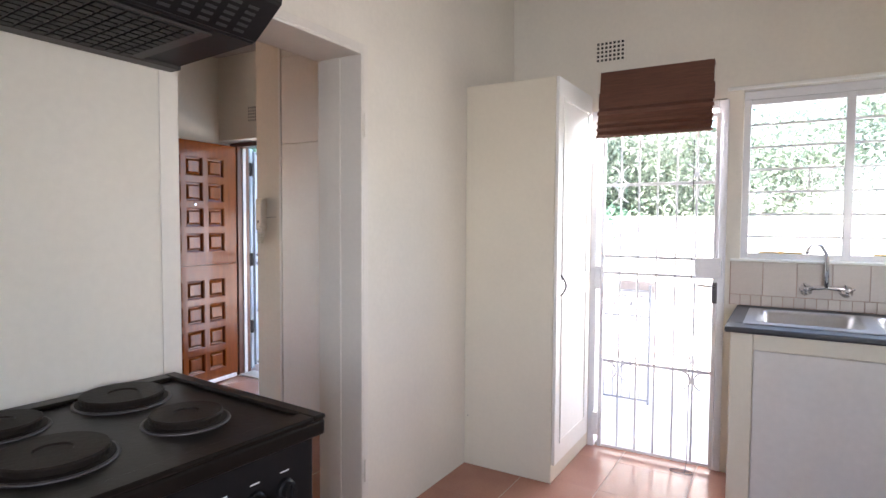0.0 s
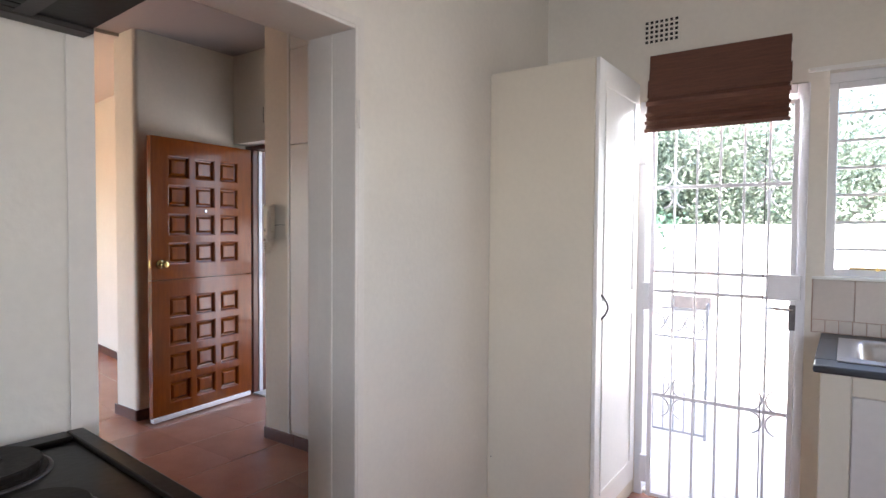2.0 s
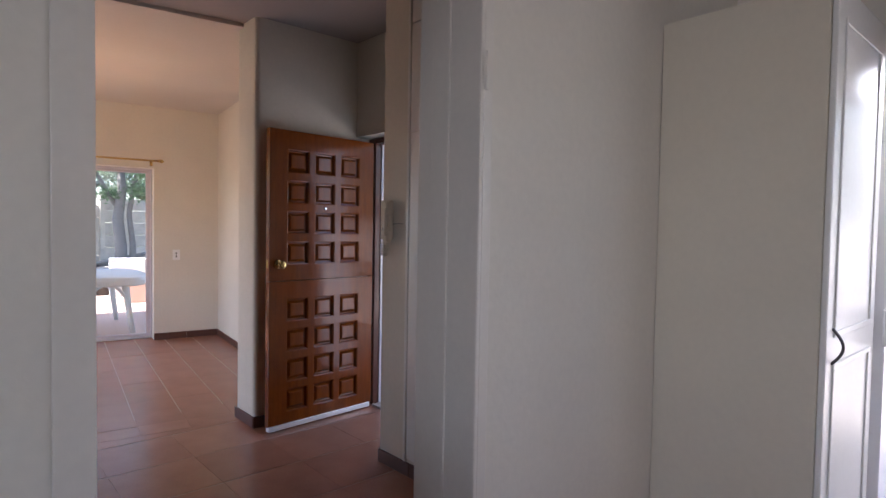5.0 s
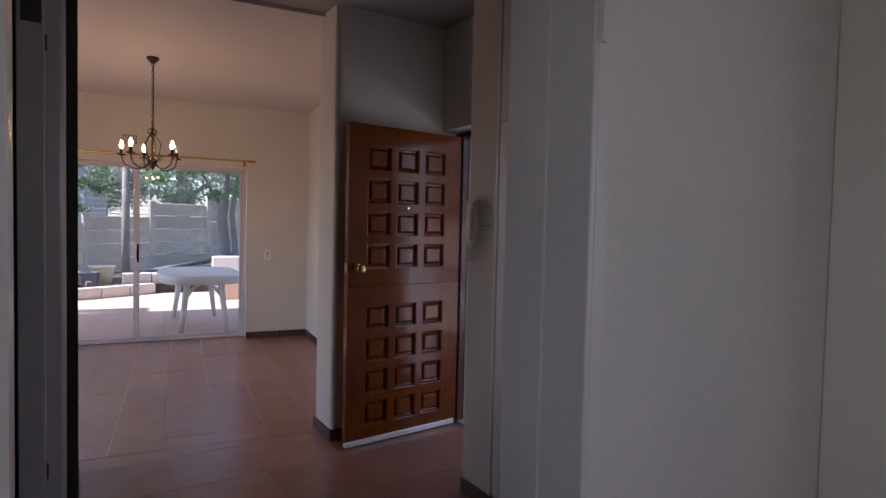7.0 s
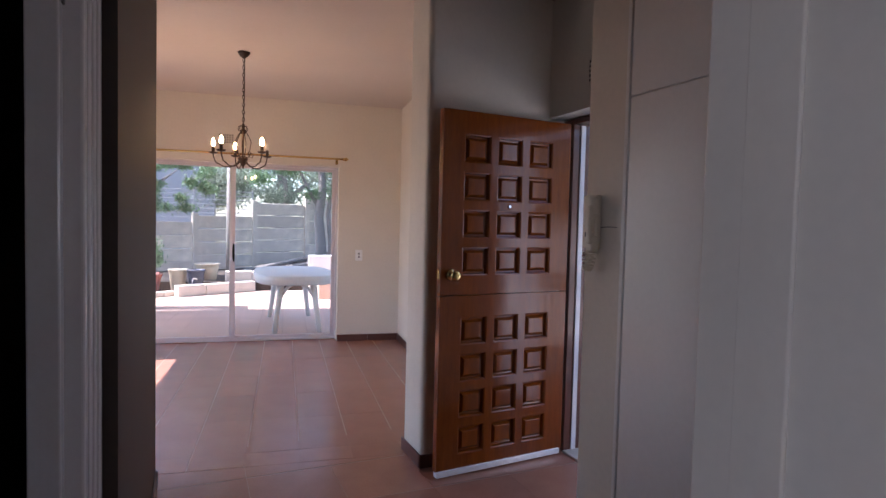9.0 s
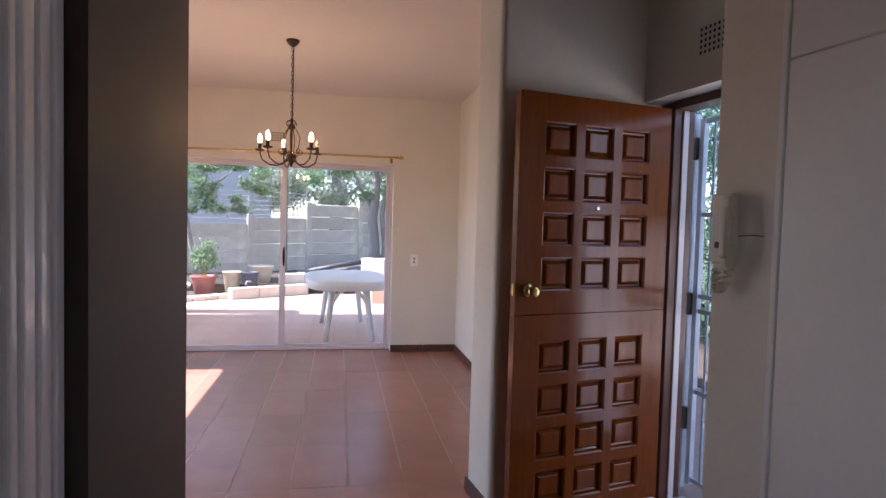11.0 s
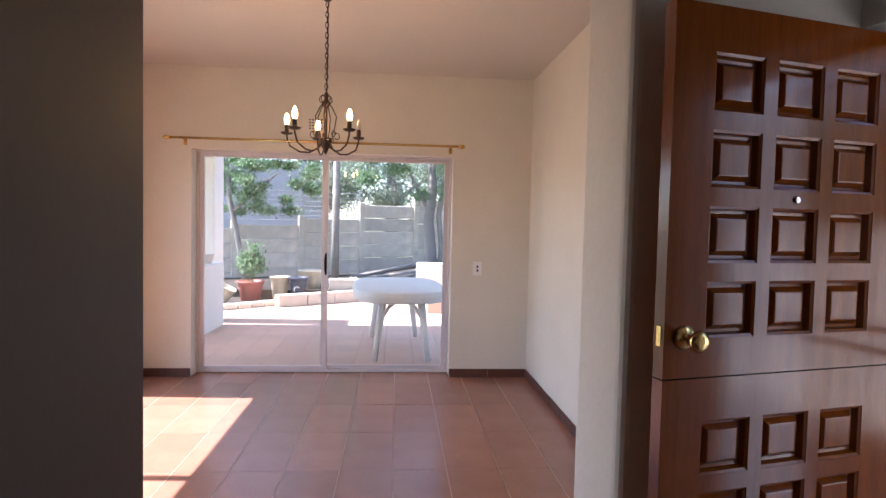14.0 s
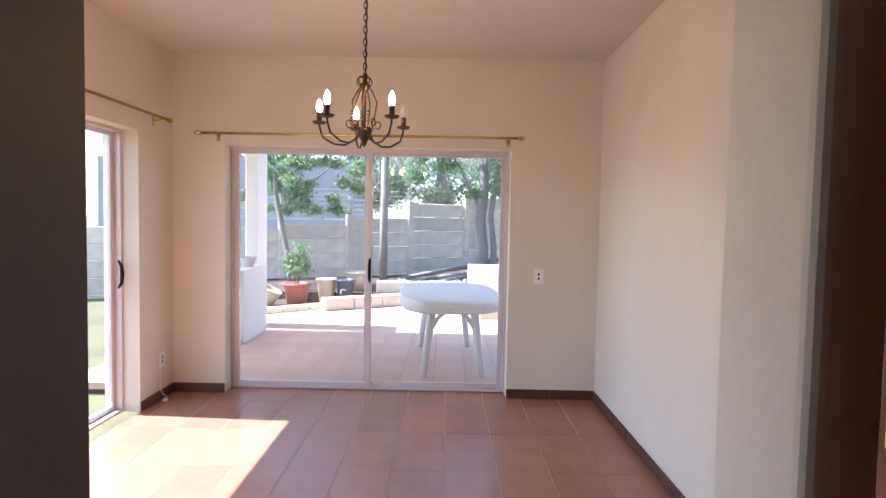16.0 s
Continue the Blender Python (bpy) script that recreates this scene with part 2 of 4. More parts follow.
def lathe(profile, seg=24):
    bm = bmesh.new()
    rings = []
    for r, z in profile:
        rings.append([bm.verts.new((r * math.cos(2 * math.pi * k / seg), r * math.sin(2 * math.pi * k / seg), z)) for k in range(seg)])
    for a, b in zip(rings, rings[1:]):
        for k in range(seg):
            bm.faces.new((a[k], a[(k + 1) % seg], b[(k + 1) % seg], b[k]))
    bm.faces.new(rings[0][::-1])
    bm.faces.new(rings[-1])
    bmesh.ops.recalc_face_normals(bm, faces=bm.faces[:])
    return bm


def arc(cx, cz, r, a0, a1, n=10, y=0.0):
    return [(cx + r * math.cos(radians(a0 + (a1 - a0) * i / n)), y, cz + r * math.sin(radians(a0 + (a1 - a0) * i / n))) for i in range(n + 1)]


def wall_mesh(length, thick, z0, z1, holes=()):
    """A wall along x from 0 to length, from y = 0 back to y = thick, with holes (x0, x1, z0, z1)."""
    bm = bmesh.new()
    x = 0.0
    for h0, h1, g0, g1 in sorted(holes):
        if h0 > x:
            add_box(bm, x, h0, 0, thick, z0, z1)
        if g0 > z0:
            add_box(bm, h0, h1, 0, thick, z0, g0)
        if g1 < z1:
            add_box(bm, h0, h1, 0, thick, g1, z1)
        x = h1
    if x < length:
        add_box(bm, x, length, 0, thick, z0, z1)
    bmesh.ops.remove_doubles(bm, verts=bm.verts[:], dist=0.0005)
    return bm


def wall(name, p0, p1, thick, z0, z1, holes=(), material=PLASTER, label="cream plastered wall"):
    """The wall's seen face runs from p0 to p1, its body lies to the left of that way."""
    a, b = Vector((*p0, 0)), Vector((*p1, 0))
    d = b - a
    m = pose(a.x, a.y, 0, 0, 0, math.degrees(math.atan2(d.y, d.x)))
    return tagged(link(name, wall_mesh(d.length, thick, z0, z1, holes), material, m=m), label, "wall", kind="structure")


# ---- structure ----
KW, KN, KE, KS, KC = -1.57, 3.42, 1.75, -1.5, 2.86
HN, HS, HW = 3.25, 1.05, -4.29
HC, DC = 2.80, 2.775
OUT = 0.27
# kitchen: west wall with the doorway, north wall with back door and window
wall("wall_kitchen_west", (KW, KS), (KW, KN + OUT), 0.24, 0, KC, [(0.953 - KS, 1.855 - KS, -0.01, 2.11)])
wall("wall_kitchen_north", (KW, KN), (KE, KN), OUT, 0, KC, [(-1.04 - KW, -0.30 - KW, -0.01, 2.07), (-0.22 - KW, 1.62 - KW, 1.19, 2.105)])
wall("wall_kitchen_east", (KE, KN + OUT), (KE, KS), 0.2, 0, KC)
# the south wall's unseen opening is added for the fill lamp
wall("wall_kitchen_south", (KE + 0.2, KS), (-1.81, KS), 0.2, 0, KC, [(KE + 0.2 - 1.55, KE + 0.2 - 0.15, 1.05, 2.15)])
# hall
wall("wall_hall_north", (-4.577, HN), (-3.05, HN), 0.28, 0, HC, [(-4.31 + 4.577, -3.38 + 4.577, -0.01, 2.085)])
tagged(link("wall_hall_west", box(-4.60, HW, 2.44, HN + 0.02, -0.04, HC + 0.04, 0.034, 4), PLASTER), "cream plastered wall end with softly rounded corners", "wall", kind="structure")
wall("wall_hall_south", (-1.81, HS), (-4.577, HS), 0.14, 0, HC, [(0.0, 1.135, -0.01, 2.12)], DARK_WALL, "dark brown hall wall")
# dining room


def dwall(name, v0, u0, v1, u1, thick, holes=(), z1=DC + 0.02):
    return wall(name, dv(v0, u0)[:2], dv(v1, u1)[:2], thick, 0, z1, holes)


DV0, DV1, DU = -2.46, 1.04, 3.42
dwall("wall_dining_patio", DV0 - 0.26, DU, DV1 + 0.25, DU, 0.27, [(-2.03 - DV0 + 0.26, 0.31 - DV0 + 0.26, -0.01, 2.05)])
dwall("wall_dining_north", DV1, DU, DV1, 0.13, 0.25)
dwall("wall_dining_south", DV0, -0.15, DV0, DU, 0.26, [(0.05, 3.05, -0.01, 2.08)])
wall("wall_dining_east", (-4.74, 0.92), (-4.94, -0.56), 0.15, 0, HC)
# dark room behind the hall's open doorway, its darkness put into the wall colour
wall("wall_passage_west", (-4.3, -1.5), (-4.3, 0.92), 0.12, 0, HC, (), DARK_WALL, "wall darkened in colour for the unlit room behind the doorway")
wall("wall_passage_south", (-1.81, -1.5), (-4.3, -1.5), 0.12, 0, HC, (), DARK_WALL, "wall darkened in colour for the unlit room behind the doorway")
wall("wall_passage_east", (-1.82, 0.91), (-1.82, -1.5), 0.008, 0, HC, (), DARK_WALL, "wall darkened in colour for the unlit room behind the doorway")


def slab(name, x0, x1, y0, y1, z0, z1, material, label, category, m=None):
    return tagged(link(name, box(x0, x1, y0, y1, z0, z1), material, m=m), label, category, kind="structure")


slab("ceiling_kitchen", -1.81, KE + 0.2, KS - 0.2, KN + OUT, KC, KC + 0.15, CEILING, "plain painted kitchen ceiling", "ceiling")
slab("ceiling_hall", -4.577, -1.81, -1.62, 3.53, HC, HC + 0.15, TAUPE, "plain hall ceiling in darker taupe", "ceiling")
slab("ceiling_dining", DV0 - 0.26, DV1 + 0.25, -0.02, DU + 0.27, DC, DC + 0.14, CEILING, "plain painted dining room ceiling", "ceiling", D)
# unseen slab, added only to stop sun entering the south opening
slab("roof_overhang", -1.9, KE + 0.5, -3.4, -2.0, KC + 0.15, KC + 0.22, CONCRETE, "unseen slab added to keep sun out of the kitchen's south opening", "roof")
slab("roof", -5.2, KE + 0.5, -2.0, KN + 0.45, KC + 0.15, KC + 0.22, CONCRETE, "flat roof slab", "roof")


# ---- floors ----
def tile_floor(name, x0, x1, y0, y1, size, m, material, label, gap=0.006, z=0.0, category="floor", sy=None, x_at=0.0, y_at=0.0):
    """A grout bed with tiles of their own on it, 3 mm proud."""
    bed = tagged(link(name, box(x0, x1, y0, y1, z - 0.06, z - 0.0014), GROUT, m=m), label, category, kind="structure")
    sy = sy or size
    cache = {}
    i0, i1 = math.floor((x0 - x_at) / size), math.ceil((x1 - x_at) / size)
    j0, j1 = math.floor((y0 - y_at) / sy), math.ceil((y1 - y_at) / sy)
    for i in range(i0, i1):
        for j in range(j0, j1):
            a, b = max(x0, x_at + i * size), min(x1, x_at + (i + 1) * size)
            c, d = max(y0, y_at + j * sy), min(y1, y_at + (j + 1) * sy)
            if b - a < 0.03 or d - c < 0.03:
                continue
            key = (round(b - a, 3), round(d - c, 3))
            here = Matrix.Translation(((a + b) / 2, (c + d) / 2, z + random.uniform(-0.0006, 0.0003)))
            if key not in cache:
                w, h = (b - a - gap) / 2, (d - c - gap * 0.2) / 2
                bm = bmesh.new()
                add_box(bm, -w, w, -h, h, -0.012, -0.0012)
                for f in bm.faces:
                    if f.normal.z > 0.5 or sum(v.co.z for v in f.verts) / 4 > -0.002:
                        top = f
                r = bmesh.ops.inset_region(bm, faces=[top], thickness=0.003)
                bmesh.ops.translate(bm, verts=top.verts[:], vec=(0, 0, 0.0012))
                cache[key] = part("tile", bm, material, bed, m=here)
            else:
                share("tile", cache[key], bed, here)
    return bed


def floors():
    tile_floor("floor_kitchen", KW, KE, KS, KN + 0.02, 0.405, None, TILE, "terracotta tiled kitchen floor with pale joints")
    tile_floor("floor_hall", -4.95, KW, HS, HN + 0.28, 0.46, pose(0, 0, 0), TILE, "terracotta tiled hall floor, softly shining", y_at=0.12, x_at=0.1)
    tile_floor("floor_dining", DV0, DV1, 0.0, DU + 0.27, 0.309, D @ pose(0, 0, 0.001), TILE, "terracotta tiled dining room floor with pale joints", x_at=-0.195, sy=0.60, y_at=0.2)
    slab("floor_passage", -4.3, -1.81, -1.5, HS - 0.14, -0.06, 0, TILE, "unlit tiled floor behind the doorway", "floor")


floors()


def skirting(name, p0, p1):
    """Skirting tiles that lie to the right of the way from p0 to p1, their backs to the wall."""
    a, b = Vector((*p0, 0)), Vector((*p1, 0))
    d = b - a
    m = pose(a.x, a.y, 0, 0, 0, math.degrees(math.atan2(d.y, d.x)))
    bm = bmesh.new()
    n = max(1, round(d.length / 0.305))
    for i in range(n):
        add_box(bm, d.length * i / n + 0.001, d.length * (i + 1) / n - 0.001, -0.012, -0.001, 0, 0.078, 0.003, 1)
    return tagged(link(name, bm, SKIRT, m=m), "dark brown tile skirting along the wall", "skirting", kind="structure")


skirting("baseboard_far", dv(0.31, DU)[:2], dv(DV1, DU)[:2])
skirting("baseboard_far_short", dv(DV0, DU)[:2], dv(-2.03, DU)[:2])
skirting("baseboard_north", dv(DV1, DU)[:2], dv(DV1, 0.14)[:2])
skirting("baseboard_south", dv(DV0, 2.9)[:2], dv(DV0, DU)[:2])
skirting("baseboard_pillar_end", (-4.60, 2.44), (HW, 2.44))
skirting("baseboard_hall_west", (HW, 2.428), (HW, HN))
skirting("baseboard_hall_south", (-2.945, HS), (-4.577, HS))
skirting("baseboard_cupboard", (-3.29, 2.78), (-1.81, 2.78))
skirting("baseboard_cupboard_side", (-3.29, HN), (-3.29, 2.78))


# ---- hall: built-in cupboard, front door, intercom ----
def hall_cupboard():
    c = thing("built_in_cupboard", "tall white built-in hall cupboard with flush doors", "cupboard", pose(0, 0, 0))
    part("carcass", box(-3.29, -1.81, 2.78, KN + 0.02, 0, HC, 0.012, 3), PLASTER, c)
    for x0, x1 in ((-3.02, -2.475), (-2.47, -1.925)):
        for z0, z1 in ((0.10, 1.917), (1.922, 2.51), (2.515, HC - 0.02)):
            part("door", box(x0, x1, 2.768, 2.784, z0, z1, 0.0025, 1), WHITE, c, "flush white painted door")
    part("bead", box(-3.045, -3.024, 2.764, 2.785, 0.08, HC - 0.01, 0.004, 2), WHITE, c, "white cover strip")


hall_cupboard()


def leaf_half(door, z0, z1, rows, name):
    """One half of the stable door: stiles and rails round three columns of raised panels."""
    W, T, pw, ph = 0.88, 0.042, 0.172, 0.158
    bm = bmesh.new()
    cols = [0.22, 0.44, 0.66]
    xs = [0.0] + [c + s * pw / 2 for c in cols for s in (-1, 1)] + [W]
    for a, b in zip(xs[::2], xs[1::2]):
        add_box(bm, a, b, 0, T, z0, z1)
    zs = [z0] + [r + s * ph / 2 for r in rows for s in (-1, 1)] + [z1]
    for c in cols:
        for a, b in zip(zs[::2], zs[1::2]):
            add_box(bm, c - pw / 2, c + pw / 2, 0, T, a, b)
    half = part(name, bm, WOOD, door)
    src = None
    for c in cols:
        for r in rows:
            here = Matrix.Translation((c, 0, r))
            if src is None:
                bm = bmesh.new()
                w, h = pw / 2, ph / 2
                loops = []
                for inset, y in ((0, 0.002), (0.008, 0.006), (0.012, 0.024), (0.020, 0.026), (0.034, 0.010), (0.038, 0.009)):
                    loops.append([bm.verts.new((sx * (w - inset), y, sz * (h - inset))) for sx, sz in ((-1, -1), (1, -1), (1, 1), (-1, 1))])
                for a, b in zip(loops, loops[1:]):
                    for k in range(4):
                        bm.faces.new((a[k], a[(k + 1) % 4], b[(k + 1) % 4], b[k]))
                bm.faces.new(loops[-1])
                add_box(bm, -w, w, 0.029, 0.036, -h, h)
                src = part("panel", bm, WOOD, half, m=here)
            else:
                share("panel", src, half, here)
    return half


def front_door():
    hinge, free = Vector((-4.190, 3.345, 0)), Vector((-4.117, 2.462, 0))
    d = free - hinge
    ang = math.degrees(math.atan2(d.y, d.x))
    # local x runs from the free edge to the hinge, local -y is the seen side
    m = pose(free.x, free.y, 0, 0, 0, ang + 180)
    door = thing("front_door", "varnished red wooden stable door with raised square panels, standing open", "door", m)
    leaf_half(door, 0.035, 1.018, [0.197, 0.404, 0.611, 0.818], "lower_leaf")
    leaf_half(door, 1.022, 2.04, [1.209, 1.418, 1.627, 1.836], "upper_leaf")
    part("weather_strip", box(0.0, 0.86, -0.012, 0.03, 0.008, 0.042, 0.004, 2), STRIP, door, "bright aluminium weather strip")
    bm = lathe([(0.032, 0), (0.034, 0.004), (0.026, 0.010), (0.012, 0.014), (0.011, 0.034), (0.020, 0.042), (0.029, 0.054), (0.028, 0.066), (0.016, 0.074), (0.004, 0.075)])
    part("knob", bm, BRASS, door, "round polished brass knob", pose(0.065, 0, 1.135, 90, 0, 0), True)
    part("latch_plate", box(-0.002, 0.0, 0.012, 0.030, 1.11, 1.165, 0.0005, 1), BRASS, door, "brass latch plate")
    part("spy_hole", lathe([(0.011, 0), (0.011, 0.005), (0.007, 0.008), (0.003, 0.006)], 14), CHROME, door, "chrome spy hole", pose(0.44, 0, 1.523, 90, 0, 0), True)
    for z in (0.25, 0.85, 1.2, 1.85):
        part("hinge", tube([(0.882, 0.012, z - 0.045), (0.882, 0.012, z + 0.045)], 0.005, 8), HINGE, door, "dull steel hinge")


front_door()


def door_frame():
    f = thing("door_1", "dark red wooden front door frame in the hall wall", "door frame", kind="structure")
    for x0, x1 in ((-4.305, -4.205), (-3.44, -3.385)):
        part("jamb", box(x0, x1, 3.37, 3.50, 0, 2.08, 0.004, 1), WOOD_DARK, f)
    part("head", box(-4.205, -3.44, 3.37, 3.50, 2.045, 2.08, 0.004, 1), WOOD_DARK, f)
    part("stop", box(-4.204, -4.194, 3.42, 3.455, 0, 2.04, 0.002, 1), STEEL_WHITE, f, "pale draught strip")
    part("threshold", box(-4.205, -3.44, 3.36, 3.53, -0.01, 0.012, 0.004, 1), STONE, f)


door_frame()


def scroll(bm, x, z, s=1.0, y=0.0):
    """The pair of crescents set back to back on a bar."""
    for sx in (-1, 1):
        for sz in (-1, 1):
            add_tube(bm, arc(x + sx * 0.052 * s, z + sz * 0.048 * s, 0.045 * s, 90 + 90 * sx - 75, 90 + 90 * sx + 75, 8, y), 0.0045, 6)


def entry_gate():
    g = thing("security_gate", "grey-blue painted steel security gate outside the front door", "gate", pose(0, 3.62, 0))
    part("post", box(-4.345, -4.315, -0.02, 0.02, 0.0, 2.06, 0.003, 1), GATE_BLUE, g)
    x0, x1 = -4.27, -3.46
    for x in (x0, x1):
        part("stile", box(x - 0.016, x + 0.016, -0.016, 0.016, 0.04, 2.03, 0.002, 1), GATE_BLUE, g)
    for z in (2.015, 1.515, 1.075, 0.995, 0.555, 0.07):
        part("rail", box(x0 + 0.016, x1 - 0.016, -0.007, 0.007, z - 0.012, z + 0.012, 0.002, 1), GATE_BLUE, g)
    n = 10
    for i in range(1, n):
        x = x0 + (x1 - x0) * i / n
        part("bar", tube([(x, 0.0, 0.07), (x, 0.0, 2.01)], 0.007, 8), GATE_BLUE, g)
    for z in (1.515, 0.555):
        for x in (x0 + (x1 - x0) * 2 / n, x0 + (x1 - x0) * 8 / n):
            bm = bmesh.new()
            scroll(bm, x, z, 1.5, -0.012)
            part("scroll", bm, GATE_BLUE, g, "crescent scroll ornament")
    for z in (0.4, 1.03, 1.87):
        part("hinge", box(-4.318, -4.284, -0.03, -0.005, z - 0.06, z + 0.06, 0.003, 1), HINGE, g)


entry_gate()


def intercom():
    i = thing("intercom_handset", "cream plastic intercom handset hung on the cupboard wall", "intercom", pose(-3.21, 2.7795, 1.435, 0, 0, 0))
    part("base", box(-0.055, 0.03, -0.03, 0.0, -0.11, 0.115, 0.006, 2), PLASTIC, i)
    bm = bmesh.new()
    add_box(bm, 0.018, 0.058, -0.068, -0.03, 0.03, 0.105, 0.012, 3)
    add_box(bm, 0.018, 0.058, -0.068, -0.03, -0.125, -0.055, 0.012, 3)
    add_box(bm, 0.022, 0.054, -0.076, -0.048, -0.09, 0.07, 0.01, 3)
    part("handset", bm, PLASTIC, i)
    pts = [(0.03 + 0.012 * math.cos(k * 0.9) - 0.05 * min(1, k / 60), -0.035 + 0.012 * math.sin(k * 0.9), -0.125 - 0.075 * math.sin(math.pi * k / 90)) for k in range(91)]
    part("cord", tube(pts, 0.0035, 5), PLASTIC, i, "coiled cream cord")
    part("wire", tube([(0.03, -0.003, -0.02), (0.08, -0.002, -0.016), (0.125, -0.002, -0.018)], 0.0016, 5), GREASE, i, "thin wire")
    part("button", box(-0.035, -0.015, -0.034, -0.03, -0.06, -0.04, 0.001, 1), GREASE, i)


intercom()


def air_vent(name, label, m, cols, rows, pitch=0.026):
    v = thing(name, label, "air vent", m, "air bricks in the walls")
    w, h = cols * pitch / 2 + 0.008, rows * pitch / 2 + 0.008
    bm = bmesh.new()
    hole = 0.0075
    xs = [-w] + [(c - (cols - 1) / 2) * pitch + s * hole for c in range(cols) for s in (-1, 1)] + [w]
    zs = [-h] + [(r - (rows - 1) / 2) * pitch + s * hole for r in range(rows) for s in (-1, 1)] + [h]
    for a, b in zip(xs[::2], xs[1::2]):
        add_box(bm, a, b, -0.004, 0, -h, h)
    for k in range(cols):
        a, b = xs[1 + 2 * k], xs[2 + 2 * k]
        for c, d in zip(zs[::2], zs[1::2]):
            add_box(bm, a, b, -0.004, 0, c, d)
    part("grille", bm, PLASTER, v)
    # near-black sheet paints the depth shade of the grille's holes
    part("backing", box(-w + 0.002, w - 0.002, -0.0008, -0.0002, -h + 0.002, h - 0.002), DARK, v, "dark sheet for the shade in the holes")


air_vent("air_vent", "cream square-holed air brick high on the hall wall", pose(-3.84, HN - 0.0005, 2.285), 6, 5)
air_vent("air_vent", "cream square-holed air brick high on the kitchen wall", pose(-0.941, KN - 0.0005, 2.417), 7, 5, 0.0243)
air_vent("air_vent", "cream square-holed air brick above the patio door", D @ pose(-0.93, DU - 0.0005, 2.30), 6, 4)


# folded white door at the hall's dark doorway
def folding_door():
    f = thing("folding_door", "white ribbed folding door pushed open beside the dark doorway", "door")
    n, x0, x1 = 7, -2.943, -2.692
    for i in range(n):
        a, b = x0 + (x1 - x0) * i / n, x0 + (x1 - x0) * (i + 1) / n
        part("fold", box(a + 0.001, b - 0.001, 0.935 + 0.006 * (i % 2), HS - 0.035 + 0.005 * (i % 2), 0.01, 2.10, 0.008, 3), STEEL_WHITE, f)
    part("lead_post", box(-2.692, -2.656, 0.915, 0.976, 0.01, 2.10, 0.004, 2), STEEL_WHITE, f)
    for z in (1.97, 0.5):
        part("hinge_plate", box(-2.657, -2.652, 0.925, 0.97, z - 0.06, z + 0.06, 0.001, 1), HINGE, f, "dull metal plate")
    for z in (1.87, 0.72):
        part("catch", box(-2.692, -2.674, 0.975, 0.981, z - 0.02, z + 0.02, 0.002, 1), HINGE, f, "small steel catch")


folding_door()


def steel_frame(name, label, y0, y1, ztop, x0, x1):
    """Pressed steel lining round the kitchen doorway, with a stop in its depth."""
    f = thing(name, label, "door frame", kind="structure")
    for y, s in ((y0, 1), (y1, -1)):
        part("jamb", box(x0 - 0.004, x1 + 0.004, y, y + s * 0.014, 0, ztop, 0.004, 2), FRAME, f)
        part("stop", box(x0 + 0.06, x0 + 0.13, y + s * 0.014, y + s * 0.021, 0, ztop - 0.014, 0.003, 2), FRAME, f)
        part("architrave", box(x1 + 0.0005, x1 + 0.0045, min(y - s * 0.03, y + (0.03 if s > 0 else -0.002)), max(y - s * 0.03, y + (0.03 if s > 0 else -0.002)), 0, ztop + 0.03, 0.0015, 2), FRAME, f)
    part("head", box(x0 - 0.004, x1 + 0.004, y0 + 0.014, y1 - 0.014, ztop - 0.014, ztop, 0.004, 2), FRAME, f)
    part("head_architrave", box(x1 + 0.0005, x1 + 0.0045, y0 + 0.003, y1 - 0.003, ztop - 0.001, ztop + 0.03, 0.0015, 2), FRAME, f)
    part("strike_plate", box(x1 - 0.06, x1 - 0.035, y0 + 0.0145, y0 + 0.0165, 1.08, 1.26, 0.001, 1), HINGE, f, "worn metal strike plate")
    for z in (1.80, 0.3):
        part("hinge_leaf", box(x1 + 0.0095, x1 + 0.016, y1 - 0.006, y1 + 0.006, z - 0.05, z + 0.05, 0.002, 1), FRAME, f, "paint-covered hinge")


steel_frame("door_2", "white painted steel frame of the open kitchen doorway", 0.953, 1.855, 2.11, -1.81, KW)


# ---- kitchen ----
def tall_cupboard():
    c = thing("tall_cupboard", "tall cream broom cupboard with one white panelled door", "cupboard", pose(0, 0, 0))
    x0, x1, y0, y1, top = KW + 0.002, -1.045, 2.775, KN - 0.002, 2.145
    part("carcass", box(x0, x1, y0, y1, 0.0, top, 0.003, 1), CREAM, c)
    d = part("door", box(x1 + 0.002, x1 + 0.02, y0 + 0.002, y1 - 0.06, 0.10, top - 0.002, 0.004, 2), WHITE, c, "white panelled door")
    for z0, z1 in ((0.2, 1.0), (1.08, 2.05)):
        bm = bmesh.new()
        w0, w1 = y0 + 0.07, y1 - 0.13
        for a, b, e, g in ((w0, w1, z0, z0 + 0.02), (w0, w1, z1 - 0.02, z1), (w0, w0 + 0.02, z0 + 0.02, z1 - 0.02), (w1 - 0.02, w1, z0 + 0.02, z1 - 0.02)):
            add_box(bm, x1 + 0.02, x1 + 0.026, a, b, e, g, 0.002, 1)
        part("moulding", bm, WHITE, d)
    pts = [(x1 + 0.02 + 0.03 * math.sin(math.pi * k / 12), y0 + 0.06, 1.0 + 0.11 * k / 12) for k in range(13)]
    part("handle", tube(pts, 0.0045, 8), HINGE, d, "dark bow handle", smooth=True)
    part("screw_cover", box(x0 + 0.02, x0 + 0.024, y0 - 0.002, y0, 0.28, 0.284), HINGE, c)


tall_cupboard()


